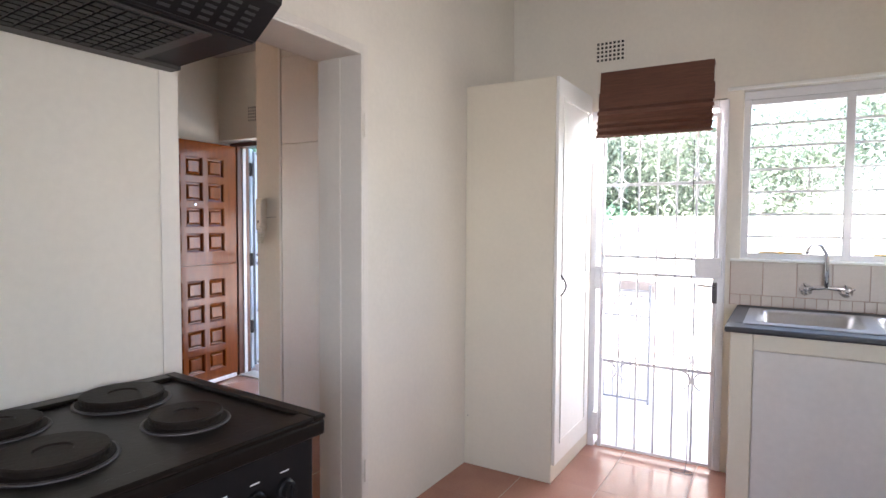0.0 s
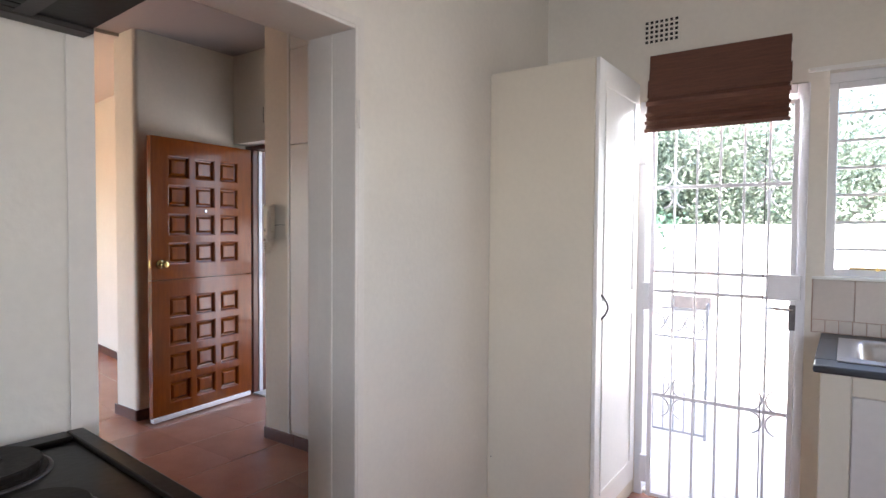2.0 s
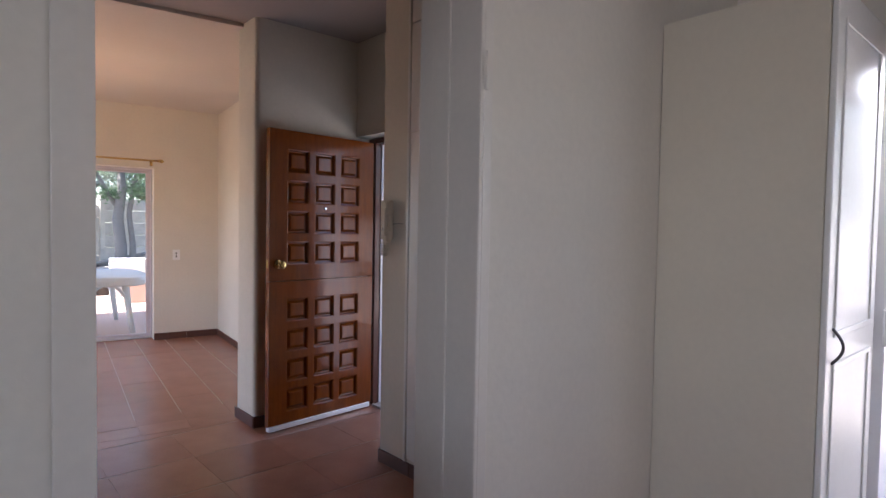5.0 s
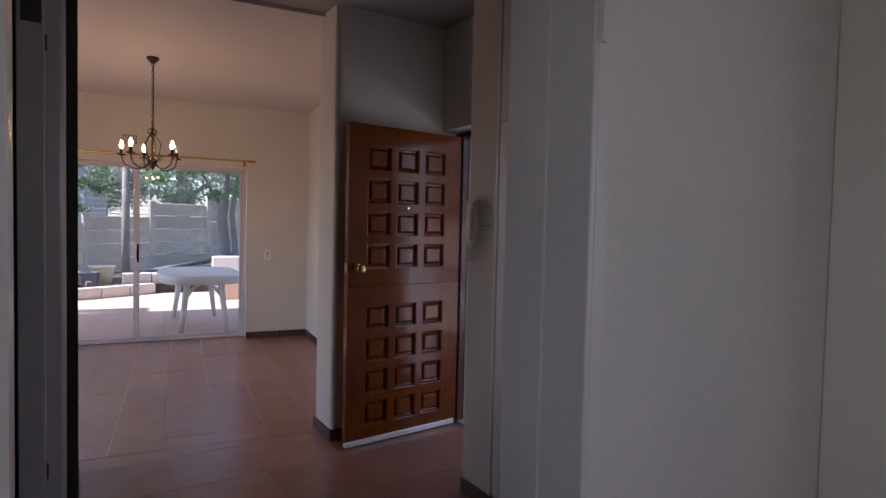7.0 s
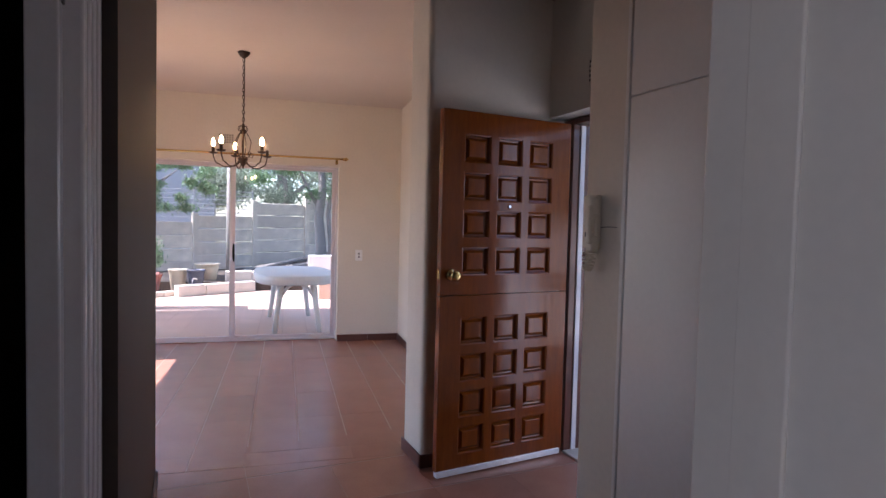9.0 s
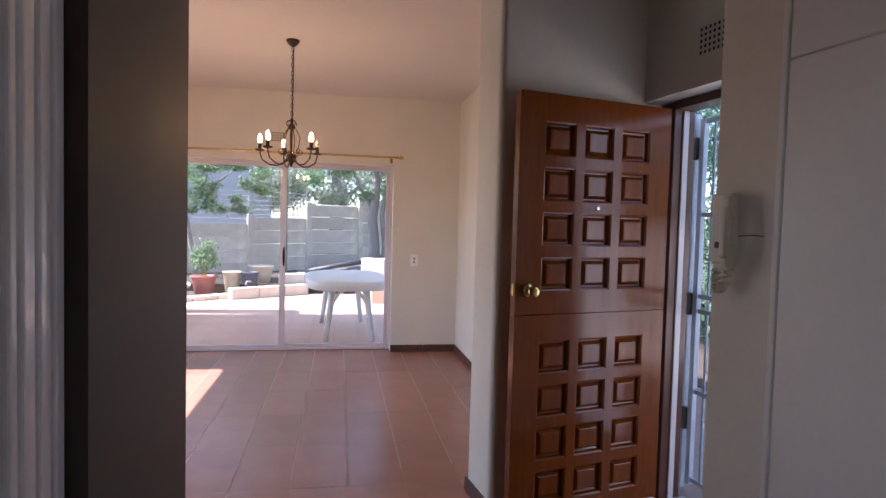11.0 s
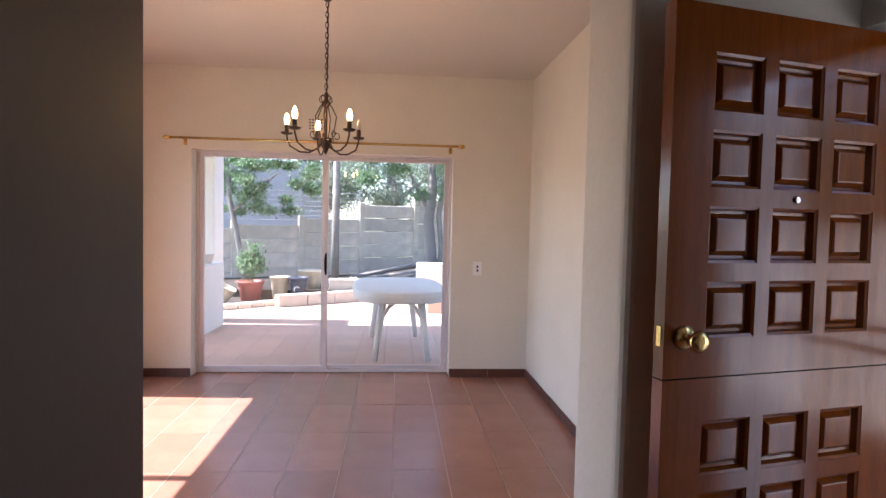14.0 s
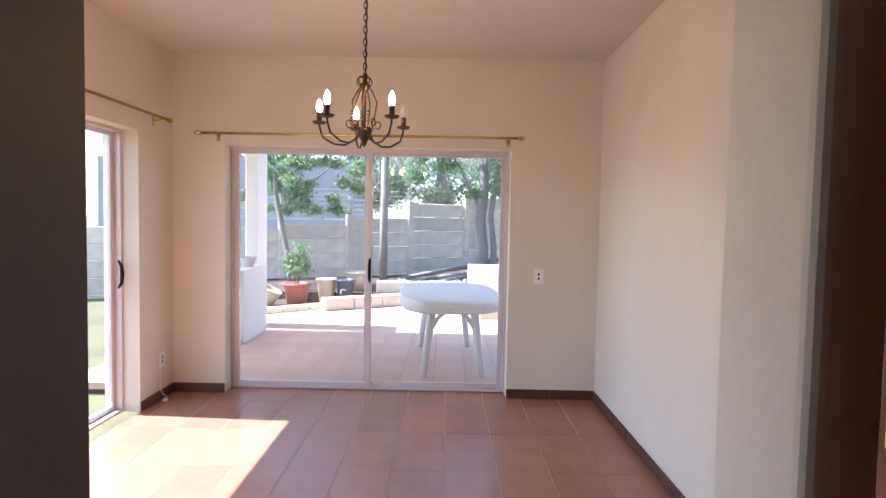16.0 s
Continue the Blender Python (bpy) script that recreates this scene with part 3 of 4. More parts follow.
def sink_unit():
    c = thing("sink_cabinet", "cream sink cabinet with a pale sliding panel door", "cabinet", pose(0, 0, 0))
    x0, y0 = -0.205, 2.70
    part("side", box(x0, x0 + 0.09, y0, KN - 0.001, 0.0, 0.918, 0.004, 1), CREAM, c)
    part("front_rail", box(x0 + 0.09, KE - 0.001, y0, y0 + 0.03, 0.845, 0.918, 0.003, 1), CREAM, c)
    part("plinth", box(x0 + 0.09, KE - 0.001, y0 + 0.03, y0 + 0.05, 0.0, 0.10), CREAM, c)
    for a, b in ((x0 + 0.092, 0.75), (0.753, 1.60)):
        part("door", box(a, b, y0 + 0.006, y0 + 0.024, 0.10, 0.843, 0.004, 2), BOARD, c, "pale board door")
    part("end_wall", box(1.603, KE - 0.001, y0, y0 + 0.03, 0.10, 0.845), CREAM, c)
    t = thing("worktop", "dark worktop with an inset steel sink under the window", "worktop", pose(0, 0, 0))
    part("slab", box(-0.225, KE - 0.001, 2.655, 2.79, 0.920, 0.946, 0.008, 3), WORKTOP, t)
    part("slab", box(-0.225, KE - 0.001, 3.27, KN - 0.001, 0.920, 0.946, 0.002, 1), WORKTOP, t)
    part("slab", box(-0.225, -0.12, 2.79, 3.27, 0.920, 0.9459), WORKTOP, t)
    part("slab", box(1.25, KE - 0.001, 2.79, 3.27, 0.920, 0.9459), WORKTOP, t)
    s = thing("sink", "double-bowl stainless steel sink set in the worktop", "sink", pose(0, 0, 0))
    bm = bmesh.new()
    def bowl(cx, cy, w, h, depth):
        loops = []
        for inset, z in ((-0.03, 0.0), (0.0, 0.004), (0.008, -0.002), (0.018, -0.02), (0.03, -depth + 0.02), (0.05, -depth)):
            ring = []
            for qx, qy, a0 in ((1, 1, 0), (-1, 1, 90), (-1, -1, 180), (1, -1, 270)):
                r = 0.06
                for k in range(5):
                    a = radians(a0 + 90 * k / 4)
                    ring.append(bm.verts.new((cx + qx * (w / 2 - inset - r) + r * math.cos(a), cy + qy * (h / 2 - inset - r) + r * math.sin(a), 0.951 + z)))
            loops.append(ring)
        for a, b in zip(loops, loops[1:]):
            for k in range(20):
                bm.faces.new((a[k], a[(k + 1) % 20], b[(k + 1) % 20], b[k]))
        bm.faces.new(loops[-1])
    bowl(0.09, 3.02, 0.42, 0.44, 0.15)
    part("basin", bm, STAINLESS, s, smooth=True)
    bm = bmesh.new()
    bowl(0.56, 3.02, 0.42, 0.44, 0.15)
    part("basin", bm, STAINLESS, s, smooth=True)
    bm = bmesh.new()
    for a, b, e, g in ((-0.16, 0.81, 2.755, 2.80), (-0.16, 0.81, 3.24, 3.285), (-0.16, -0.12, 2.80, 3.24), (0.30, 0.35, 2.80, 3.24), (0.77, 1.27, 2.80, 3.24)):
        add_box(bm, a, b, e, g, 0.947, 0.9515, 0.002, 1)
    part("rim", bm, STAINLESS, s)


sink_unit()


def tap():
    t = thing("sink_tap", "chrome wall-mounted bridge mixer with a swan-neck spout", "tap", pose(0.175, KN - 0.012, 1.05))
    for x in (-0.085, 0.085):
        part("flange", lathe([(0.03, 0), (0.03, 0.006), (0.018, 0.012), (0.018, 0.05), (0.014, 0.06)], 18), CHROME, t, m=pose(x, 0, 0, 90), smooth=True)
        part("valve", lathe([(0.016, -0.02), (0.018, 0), (0.016, 0.03), (0.01, 0.045)], 16), CHROME, t, m=pose(x, -0.055, 0.0, 90), smooth=True)
        h = part("handle", lathe([(0.011, 0.0), (0.014, 0.01), (0.006, 0.018)], 14), CHROME, t, "four-armed chrome handle", pose(x, -0.10, 0.012, 75), True)
        for a in range(4):
            c, s = math.cos(a * math.pi / 2 + 0.4), math.sin(a * math.pi / 2 + 0.4)
            part("arm", tube([(0.008 * c, 0.008 * s, 0.008), (0.03 * c, 0.03 * s, 0.01)], [0.004, 0.006], 8), CHROME, h)
    part("bridge", tube([(-0.085, -0.055, 0.01), (0.0, -0.055, 0.022), (0.085, -0.055, 0.01)], 0.011, 12), CHROME, t, smooth=True)
    pts = [(0, -0.055, 0.02), (0, -0.055, 0.12), (-0.004, -0.06, 0.19), (-0.03, -0.085, 0.235), (-0.065, -0.13, 0.24), (-0.085, -0.165, 0.215), (-0.09, -0.175, 0.195)]
    part("spout", tube(pts, [0.013, 0.011, 0.0095, 0.009, 0.009, 0.0085, 0.009], 12), CHROME, t, smooth=True)


tap()


def splashback():
    b = thing("splashback", "beige tiled splashback below the kitchen window", "splashback", kind="structure")
    part("bed", box(-0.265, KE, KN - 0.004, KN - 0.0005, 0.947, 1.19), GROUT, b)
    src = {}
    for row, (z0, z1, w) in enumerate(((0.949, 1.005, 0.05), (1.005, 1.185, 0.155))):
        x = -0.262
        while x < KE - 0.03:
            e = min(x + w, KE - 0.003)
            key = (row, round(e - x, 3))
            here = Matrix.Translation(((x + e) / 2, KN - 0.008, (z0 + z1) / 2))
            if key in src:
                share("tile", src[key], b, here)
            else:
                k = (e - x) / 2 - 0.0015
                src[key] = part("tile", box(-k, k, -0.003, 0.004, -(z1 - z0) / 2 + 0.0015, (z1 - z0) / 2 - 0.0015, 0.0015, 1), SPLASH, b, m=here)
            x = e
    part("sill", box(-0.265, KE, KN - 0.03, KN + 0.06, 1.186, 1.198, 0.003, 2), WHITE, b)


splashback()


def kitchen_window():
    w = thing("window_1", "white steel kitchen window with louvre bars over the sink", "window", kind="structure")
    y = KN + 0.05
    z0, z1 = 1.20, 2.06
    part("head_filler", box(-0.22, 1.62, y, y + 0.05, 2.06, 2.105, 0.002, 1), STEEL_WHITE, w)
    for x in (-0.205, 0.26, 0.70, 1.60):
        part("mullion", box(x - 0.02, x + 0.02, y, y + 0.045, z0, z1, 0.004, 2), STEEL_WHITE, w)
    for z in (z0 + 0.015, z1 - 0.015):
        part("rail", box(-0.185, 1.58, y + 0.004, y + 0.04, z - 0.015, z + 0.015, 0.003, 1), STEEL_WHITE, w)
    for a, b in ((-0.185, 0.24), (0.28, 0.68)):
        part("pane", box(a, b, y + 0.028, y + 0.031, z0 + 0.03, z1 - 0.03), GLASS, w).visible_shadow = False
        for k in range(1, 7):
            z = z1 - 0.015 - k * 0.121
            part("bar", box(a, b, y + 0.012, y + 0.024, z - 0.006, z + 0.006, 0.002, 1), STEEL_WHITE, w)
    z = z1 - 0.015 - 3.5 * 0.121
    part("bar", box(0.085, 0.093, y + 0.012, y + 0.024, z - 0.054, z + 0.054), STEEL_WHITE, w)
    for x in (-0.03, 0.47):
        h = part("stay", tube([(x - 0.1, y - 0.008, z0 + 0.035), (x + 0.1, y - 0.008, z0 + 0.035)], 0.005, 8), BRASS, w, "brass window stay")
        part("peg", tube([(x, y - 0.02, z0 + 0.035), (x, y, z0 + 0.035)], 0.009, 8), BRASS, h)
    part("head_trim", box(-0.30, 1.66, KN - 0.012, KN - 0.001, 2.106, 2.126, 0.003, 1), WHITE, w)


kitchen_window()


def back_door():
    f = thing("door_3", "white steel frame of the kitchen back doorway", "door frame", kind="structure")
    for x0, x1 in ((-1.04, -1.0), (-0.34, -0.29)):
        part("jamb", box(x0, x1, KN - 0.006, KN + 0.12, 0, 2.065, 0.004, 2), STEEL_WHITE, f)
    part("head", box(-1.0, -0.34, KN - 0.006, KN + 0.12, 2.02, 2.065, 0.004, 2), STEEL_WHITE, f)
    part("threshold", box(-1.04, -0.30, KN + 0.02, KN + OUT + 0.05, -0.05, 0.02, 0.004, 1), STONE, f)
    part("hinge_block", box(-1.055, -1.0, KN - 0.02, KN - 0.007, 1.74, 1.98, 0.004, 1), STEEL_WHITE, f)
    g = thing("kitchen_gate", "white painted steel security gate closing the kitchen back doorway", "gate", pose(0, KN - 0.03, 0))
    x0, x1 = -0.957, -0.336
    for x in (x0, x1):
        part("stile", box(x - 0.011, x + 0.011, -0.011, 0.011, 0.02, 1.99 if x == x0 else 1.18, 0.002, 1), STEEL_WHITE, g)
    part("stile", box(x1 - 0.012, x1 + 0.010, -0.011, 0.011, 1.18, 1.99, 0.002, 1), STEEL_WHITE, g)
    for z in (0.03, 0.555, 1.09, 1.19, 1.615, 1.98):
        part("rail", box(x0 + 0.011, x1 - 0.011, -0.006, 0.006, z - 0.009, z + 0.009, 0.002, 1), STEEL_WHITE, g)
    n = 6
    for i in range(1, n):
        x = x0 + (x1 - x0) * i / n
        part("bar", tube([(x, 0, 0.03), (x, 0, 1.98)], 0.006, 8), STEEL_WHITE, g)
    for z in (0.555, 1.615):
        for i in (1, n - 1):
            bm = bmesh.new()
            scroll(bm, x0 + (x1 - x0) * i / n, z, 1.15, -0.01)
            part("scroll", bm, STEEL_WHITE, g, "crescent scroll ornament")
    lock = part("lock_box", box(x1 - 0.10, x1 + 0.03, -0.02, 0.02, 1.085, 1.20, 0.004, 1), STEEL_WHITE, g)
    part("lock_plate", box(x1 - 0.014, x1 + 0.014, -0.026, -0.02, 0.95, 1.065, 0.003, 1), HINGE, lock, "dark lock plate")
    part("lever", tube([(x1, -0.03, 1.045), (x1 - 0.02, -0.055, 1.045), (x1 - 0.10, -0.055, 1.05)], 0.007, 8), CHROME, lock, "steel lever handle", smooth=True)
    for z in (0.16, 1.06):
        part("hinge", box(x0 - 0.045, x0 - 0.008, -0.02, 0.012, z - 0.07, z + 0.07, 0.004, 1), STEEL_WHITE, g)
    cord = [(-0.452, KN - 0.07, 1.85 - 1.79 * k / 20) for k in range(21)]
    cord += [(-0.452 + 0.05 * math.sin(k * 0.6) - 0.004 * k, KN - 0.12 - 0.03 * math.cos(k * 0.6), 0.004) for k in range(14)]
    tagged(link("blind_cord", tube(cord, 0.0022, 5), GREASE), "thin grey blind cord hanging to the floor", "cord")


back_door()


def roman_blind():
    b = thing("roman_blind", "dark brown woven roman blind drawn up over the back door", "blind", pose(0, KN, 0.04))
    x0, x1 = -0.985, -0.365
    part("head_rail", box(x0, x1, -0.035, -0.002, 2.215, 2.245, 0.003, 1), BLIND, b)
    prof = [(-0.037, 2.246), (-0.05, 2.12), (-0.056, 2.03), (-0.085, 2.005), (-0.075, 1.985), (-0.09, 1.945), (-0.078, 1.93), (-0.1, 1.905), (-0.085, 1.89), (-0.104, 1.865), (-0.095, 1.85)]
    for i in range(len(prof) - 1):
        (ya, za), (yb, zb) = prof[i], prof[i + 1]
        bm = bmesh.new()
        w = 0.006
        vs = [bm.verts.new((x, y + dy, z)) for x in (x0 - w * (i % 2), x1 + w * (i % 2)) for y, z, dy in ((ya, za, 0), (yb, zb, 0), (yb, zb, 0.006), (ya, za, 0.006))]
        for f in ((0, 1, 2, 3), (7, 6, 5, 4), (0, 4, 5, 1), (1, 5, 6, 2), (2, 6, 7, 3), (3, 7, 4, 0)):
            bm.faces.new([vs[k] for k in f])
        bmesh.ops.recalc_face_normals(bm, faces=bm.faces[:])
        part("fold", bm, BLIND, b)


roman_blind()


def stove():
    s = thing("stove", "black free-standing electric stove with four solid plates", "stove", pose(KW, 0.935, 0, 0, 0, -4) @ pose(-KW, -0.935, 0))
    x0, x1, y0, y1, top = KW + 0.045, -0.90, 0.31, 0.935, 0.945
    part("body", box(x0, x1 - 0.05, y0 + 0.01, y1 - 0.01, 0.03, top - 0.045, 0.004, 1), BLACK, s)
    part("control_panel", box(x1 - 0.05, x1 - 0.03, y0 + 0.012, y1 - 0.012, 0.72, top - 0.047, 0.005, 2), BLACK_MATT, s)
    part("oven_door", box(x1 - 0.05, x1 - 0.02, y0 + 0.012, y1 - 0.012, 0.2, 0.71, 0.006, 2), BLACK_MATT, s)
    part("oven_handle", tube([(x1 - 0.02, y0 + 0.06, 0.66), (x1 + 0.02, y0 + 0.06, 0.66), (x1 + 0.02, y1 - 0.06, 0.66), (x1 - 0.02, y1 - 0.06, 0.66)], 0.009, 8), BLACK, s)
    t = part("hob", box(x0, x1, y0, y1, top - 0.045, top - 0.006, 0.008, 3), BLACK, s, "black enamel hob top")
    for a, b, c, d in ((x0, x1, y0, y0 + 0.035), (x0, x1, y1 - 0.035, y1), (x0, x0 + 0.05, y0 + 0.035, y1 - 0.035), (x1 - 0.05, x1, y0 + 0.035, y1 - 0.035)):
        part("rim", box(a, b, c, d, top - 0.008, top + 0.004, 0.004, 2), BLACK, t)
    for cx, cy, r in ((-1.40, 0.725, 0.095), (-1.135, 0.735, 0.078), (-1.40, 0.47, 0.078), (-1.135, 0.47, 0.095)):
        p = part("hot_plate", lathe([(r + 0.008, top - 0.006), (r + 0.008, top - 0.001), (r - 0.003, top + 0.001), (r, top + 0.013), (r - 0.003, top + 0.0165), (r * 0.36, top + 0.0165), (r * 0.33, top + 0.013), (0.004, top + 0.013)], 40), IRON, s, "solid cast iron plate", pose(cx, cy, 0))
        part("ring", lathe([(r + 0.016, top - 0.0065), (r + 0.015, top - 0.003), (r + 0.0085, top - 0.002), (r + 0.0085, top - 0.0065)], 40), HINGE, p, "dull steel ring", smooth=True)
    for k in range(6):
        y = y1 - 0.095 - 0.078 * k
        n = part("knob", lathe([(0.024, 0), (0.023, 0.008), (0.018, 0.012), (0.017, 0.024), (0.004, 0.026)], 20), BLACK_MATT, s, m=pose(x1 - 0.03, y, 0.80, 0, 90, 0), smooth=False)
        part("pointer", box(-0.016, 0.016, -0.003, 0.003, 0.024, 0.03, 0.001, 1), BLACK_MATT, n)
        part("mark", box(x1 - 0.0302, x1 - 0.0292, y - 0.012, y + 0.012, 0.838, 0.8405), PLASTIC_WHITE, s, "small pale printed mark")


stove()


def extractor_hood():
    h = thing("extractor_hood", "black slimline extractor hood with a greasy filter above the stove", "extractor hood", pose(0, 0, 0))
    x0, y0, y1 = KW + 0.002, 0.30, 0.965
    bm = bmesh.new()
    prof = [(x0, 1.83), (x0 + 0.36, 1.85), (x0 + 0.46, 1.93), (x0 + 0.47, 2.0), (x0 + 0.02, 2.05), (x0, 2.05)]
    a = [bm.verts.new((x, y0, z)) for x, z in prof]
    b = [bm.verts.new((x, y1, z)) for x, z in prof]
    for k in range(len(prof)):
        j = (k + 1) % len(prof)
        bm.faces.new((a[k], a[j], b[j], b[k]))
    bm.faces.new(a[::-1])
    bm.faces.new(b)
    bmesh.ops.recalc_face_normals(bm, faces=bm.faces[:])
    bmesh.ops.bevel(bm, geom=bm.edges[:], offset=0.006, segments=2, affect="EDGES")
    part("casing", bm, BLACK_MATT, h)
    tilt = Matrix.Translation((x0 + 0.02, 0, 1.8275)) @ Matrix.Rotation(-math.atan2(0.02, 0.36), 4, "Y")
    part("filter", box(0.03, 0.32, y0 + 0.03, y1 - 0.12, -0.003, 0.002), GREASE, h, "greasy grey filter", tilt)
    src = None
    for i in range(10):
        for j in range(14):
            here = tilt @ Matrix.Translation((0.045 + 0.028 * i, y0 + 0.05 + 0.034 * j, -0.004))
            if src is None:
                src = part("slat", box(-0.011, 0.011, -0.0135, 0.0135, -0.003, 0.001), BLACK_MATT, h, m=here)
            else:
                share("slat", src, h, here)
    lip = Matrix.Translation((x0 + 0.36, 0, 1.85)) @ Matrix.Rotation(-math.atan2(0.08, 0.10), 4, "Y")
    for i in range(5):
        for j in range(6):
            part("slot", box(0.02 + 0.018 * i, 0.028 + 0.018 * i, y1 - 0.09 - 0.05 * j, y1 - 0.06 - 0.05 * j, -0.0068, -0.0055), SLOT, h, m=lip)
    part("wall_strip", box(x0 - 0.001, x0 + 0.05, y0, y1 - 0.002, 1.822, 1.838, 0.003, 1), GREASE, h)


extractor_hood()


# ---- dining room ----
def sliding_door(name, label, m, v0, v1, ztop, grip=None):
    """A two-leaf aluminium sliding door; local x along the opening, y outward."""
    d = thing(name, label, "sliding door", m, kind="structure")
    fr = 0.022
    for x in (v0, v1 - fr):
        part("frame_side", box(x, x + fr, 0, 0.09, 0.004, ztop, 0.003, 1), ALU, d)
    part("frame_head", box(v0 + fr, v1 - fr, 0, 0.09, ztop - fr, ztop, 0.003, 1), ALU, d)
    part("frame_sill", box(v0 + fr, v1 - fr, 0, 0.09, 0.004, 0.026, 0.003, 1), ALU, d)
    mid = (v0 + v1) / 2
    for a, b, y in ((v0 + fr, mid + 0.021, 0.01), (mid - 0.045, v1 - fr, 0.05)):
        bm = bmesh.new()
        for p, q, e, g in ((a, a + 0.042, 0.026, ztop - fr), (b - 0.042, b, 0.026, ztop - fr), (a + 0.042, b - 0.042, 0.026, 0.062), (a + 0.042, b - 0.042, ztop - fr - 0.03, ztop - fr)):
            add_box(bm, p, q, y, y + 0.03, e, g, 0.003, 1)
        leaf = part("leaf", bm, ALU, d)
        part("pane", box(a + 0.042, b - 0.042, y + 0.012, y + 0.017, 0.062, ztop - fr - 0.03), GLASS, leaf).visible_shadow = False
    mid = grip if grip else mid
    pull = [(mid + 0.005, 0.005, 0.93), (mid + 0.005, -0.018, 0.97), (mid + 0.005, -0.022, 1.03), (mid + 0.005, -0.018, 1.09), (mid + 0.005, 0.005, 1.13)]
    part("pull_handle", tube(pull, [0.008, 0.012, 0.014, 0.012, 0.008], 8), BLACK, d, "black pull handle", smooth=True)
    return d


sliding_door("door_4", "two-leaf aluminium sliding door to the patio, shut", D @ pose(0, DU + 0.14, 0), -2.03, 0.31, 2.05)
sliding_door("door_5", "aluminium sliding door in the sunny side wall", D @ pose(DV0 - 0.12, 0, 0, 0, 0, 90), -0.10, 2.9, 2.08, 2.845)


def curtain_rod(label, m, x0, x1):
    r = thing("curtain_rod", label, "curtain rod", m)
    part("pole", tube([(x0, 0, 0), (x1, 0, 0)], 0.011, 12), BRASS, r, smooth=True)
    for x, s in ((x0, -1), (x1, 1)):
        part("finial", lathe([(0.012, 0), (0.02, 0.006), (0.012, 0.014), (0.02, 0.03), (0.022, 0.04), (0.012, 0.058), (0.003, 0.066)], 16), BRASS, r, m=pose(x, 0, 0, 0, 90 * s, 0), smooth=True)
    for x in (x0 + 0.1, x1 - 0.06):
        bm = tube([(x, 0, 0), (x, 0.05, -0.012), (x, 0.083, -0.02)], 0.007, 8)
        add_box(bm, x - 0.015, x + 0.015, 0.08, 0.086, -0.055, 0.01, 0.002, 1)
        part("bracket", bm, BRASS, r)


curtain_rod("long brass curtain rod above the patio door", D @ pose(0, DU - 0.087, 2.13), -2.18, 0.34)
curtain_rod("brass curtain rod above the side door", D @ pose(DV0 + 0.087, 0, 2.20, 0, 0, 90), 0.0, 3.17)


def socket(label, m):
    s = thing("wall_switch", label, "switch", m)
    part("plate", box(-0.042, 0.042, -0.009, -0.0005, -0.064, 0.064, 0.003, 2), PLASTIC_WHITE, s)
    for z in (-0.018, 0.018):
        part("rocker", box(-0.008, 0.008, -0.012, -0.008, z - 0.011, z + 0.011, 0.001, 1), SLOT, s, "small grey rocker")


socket("white light switch plate on the wall by the patio door", D @ pose(0.555, DU, 1.02))
socket("white socket plate low on the side wall", D @ pose(DV0, 3.22, 0.32, 0, 0, 90))


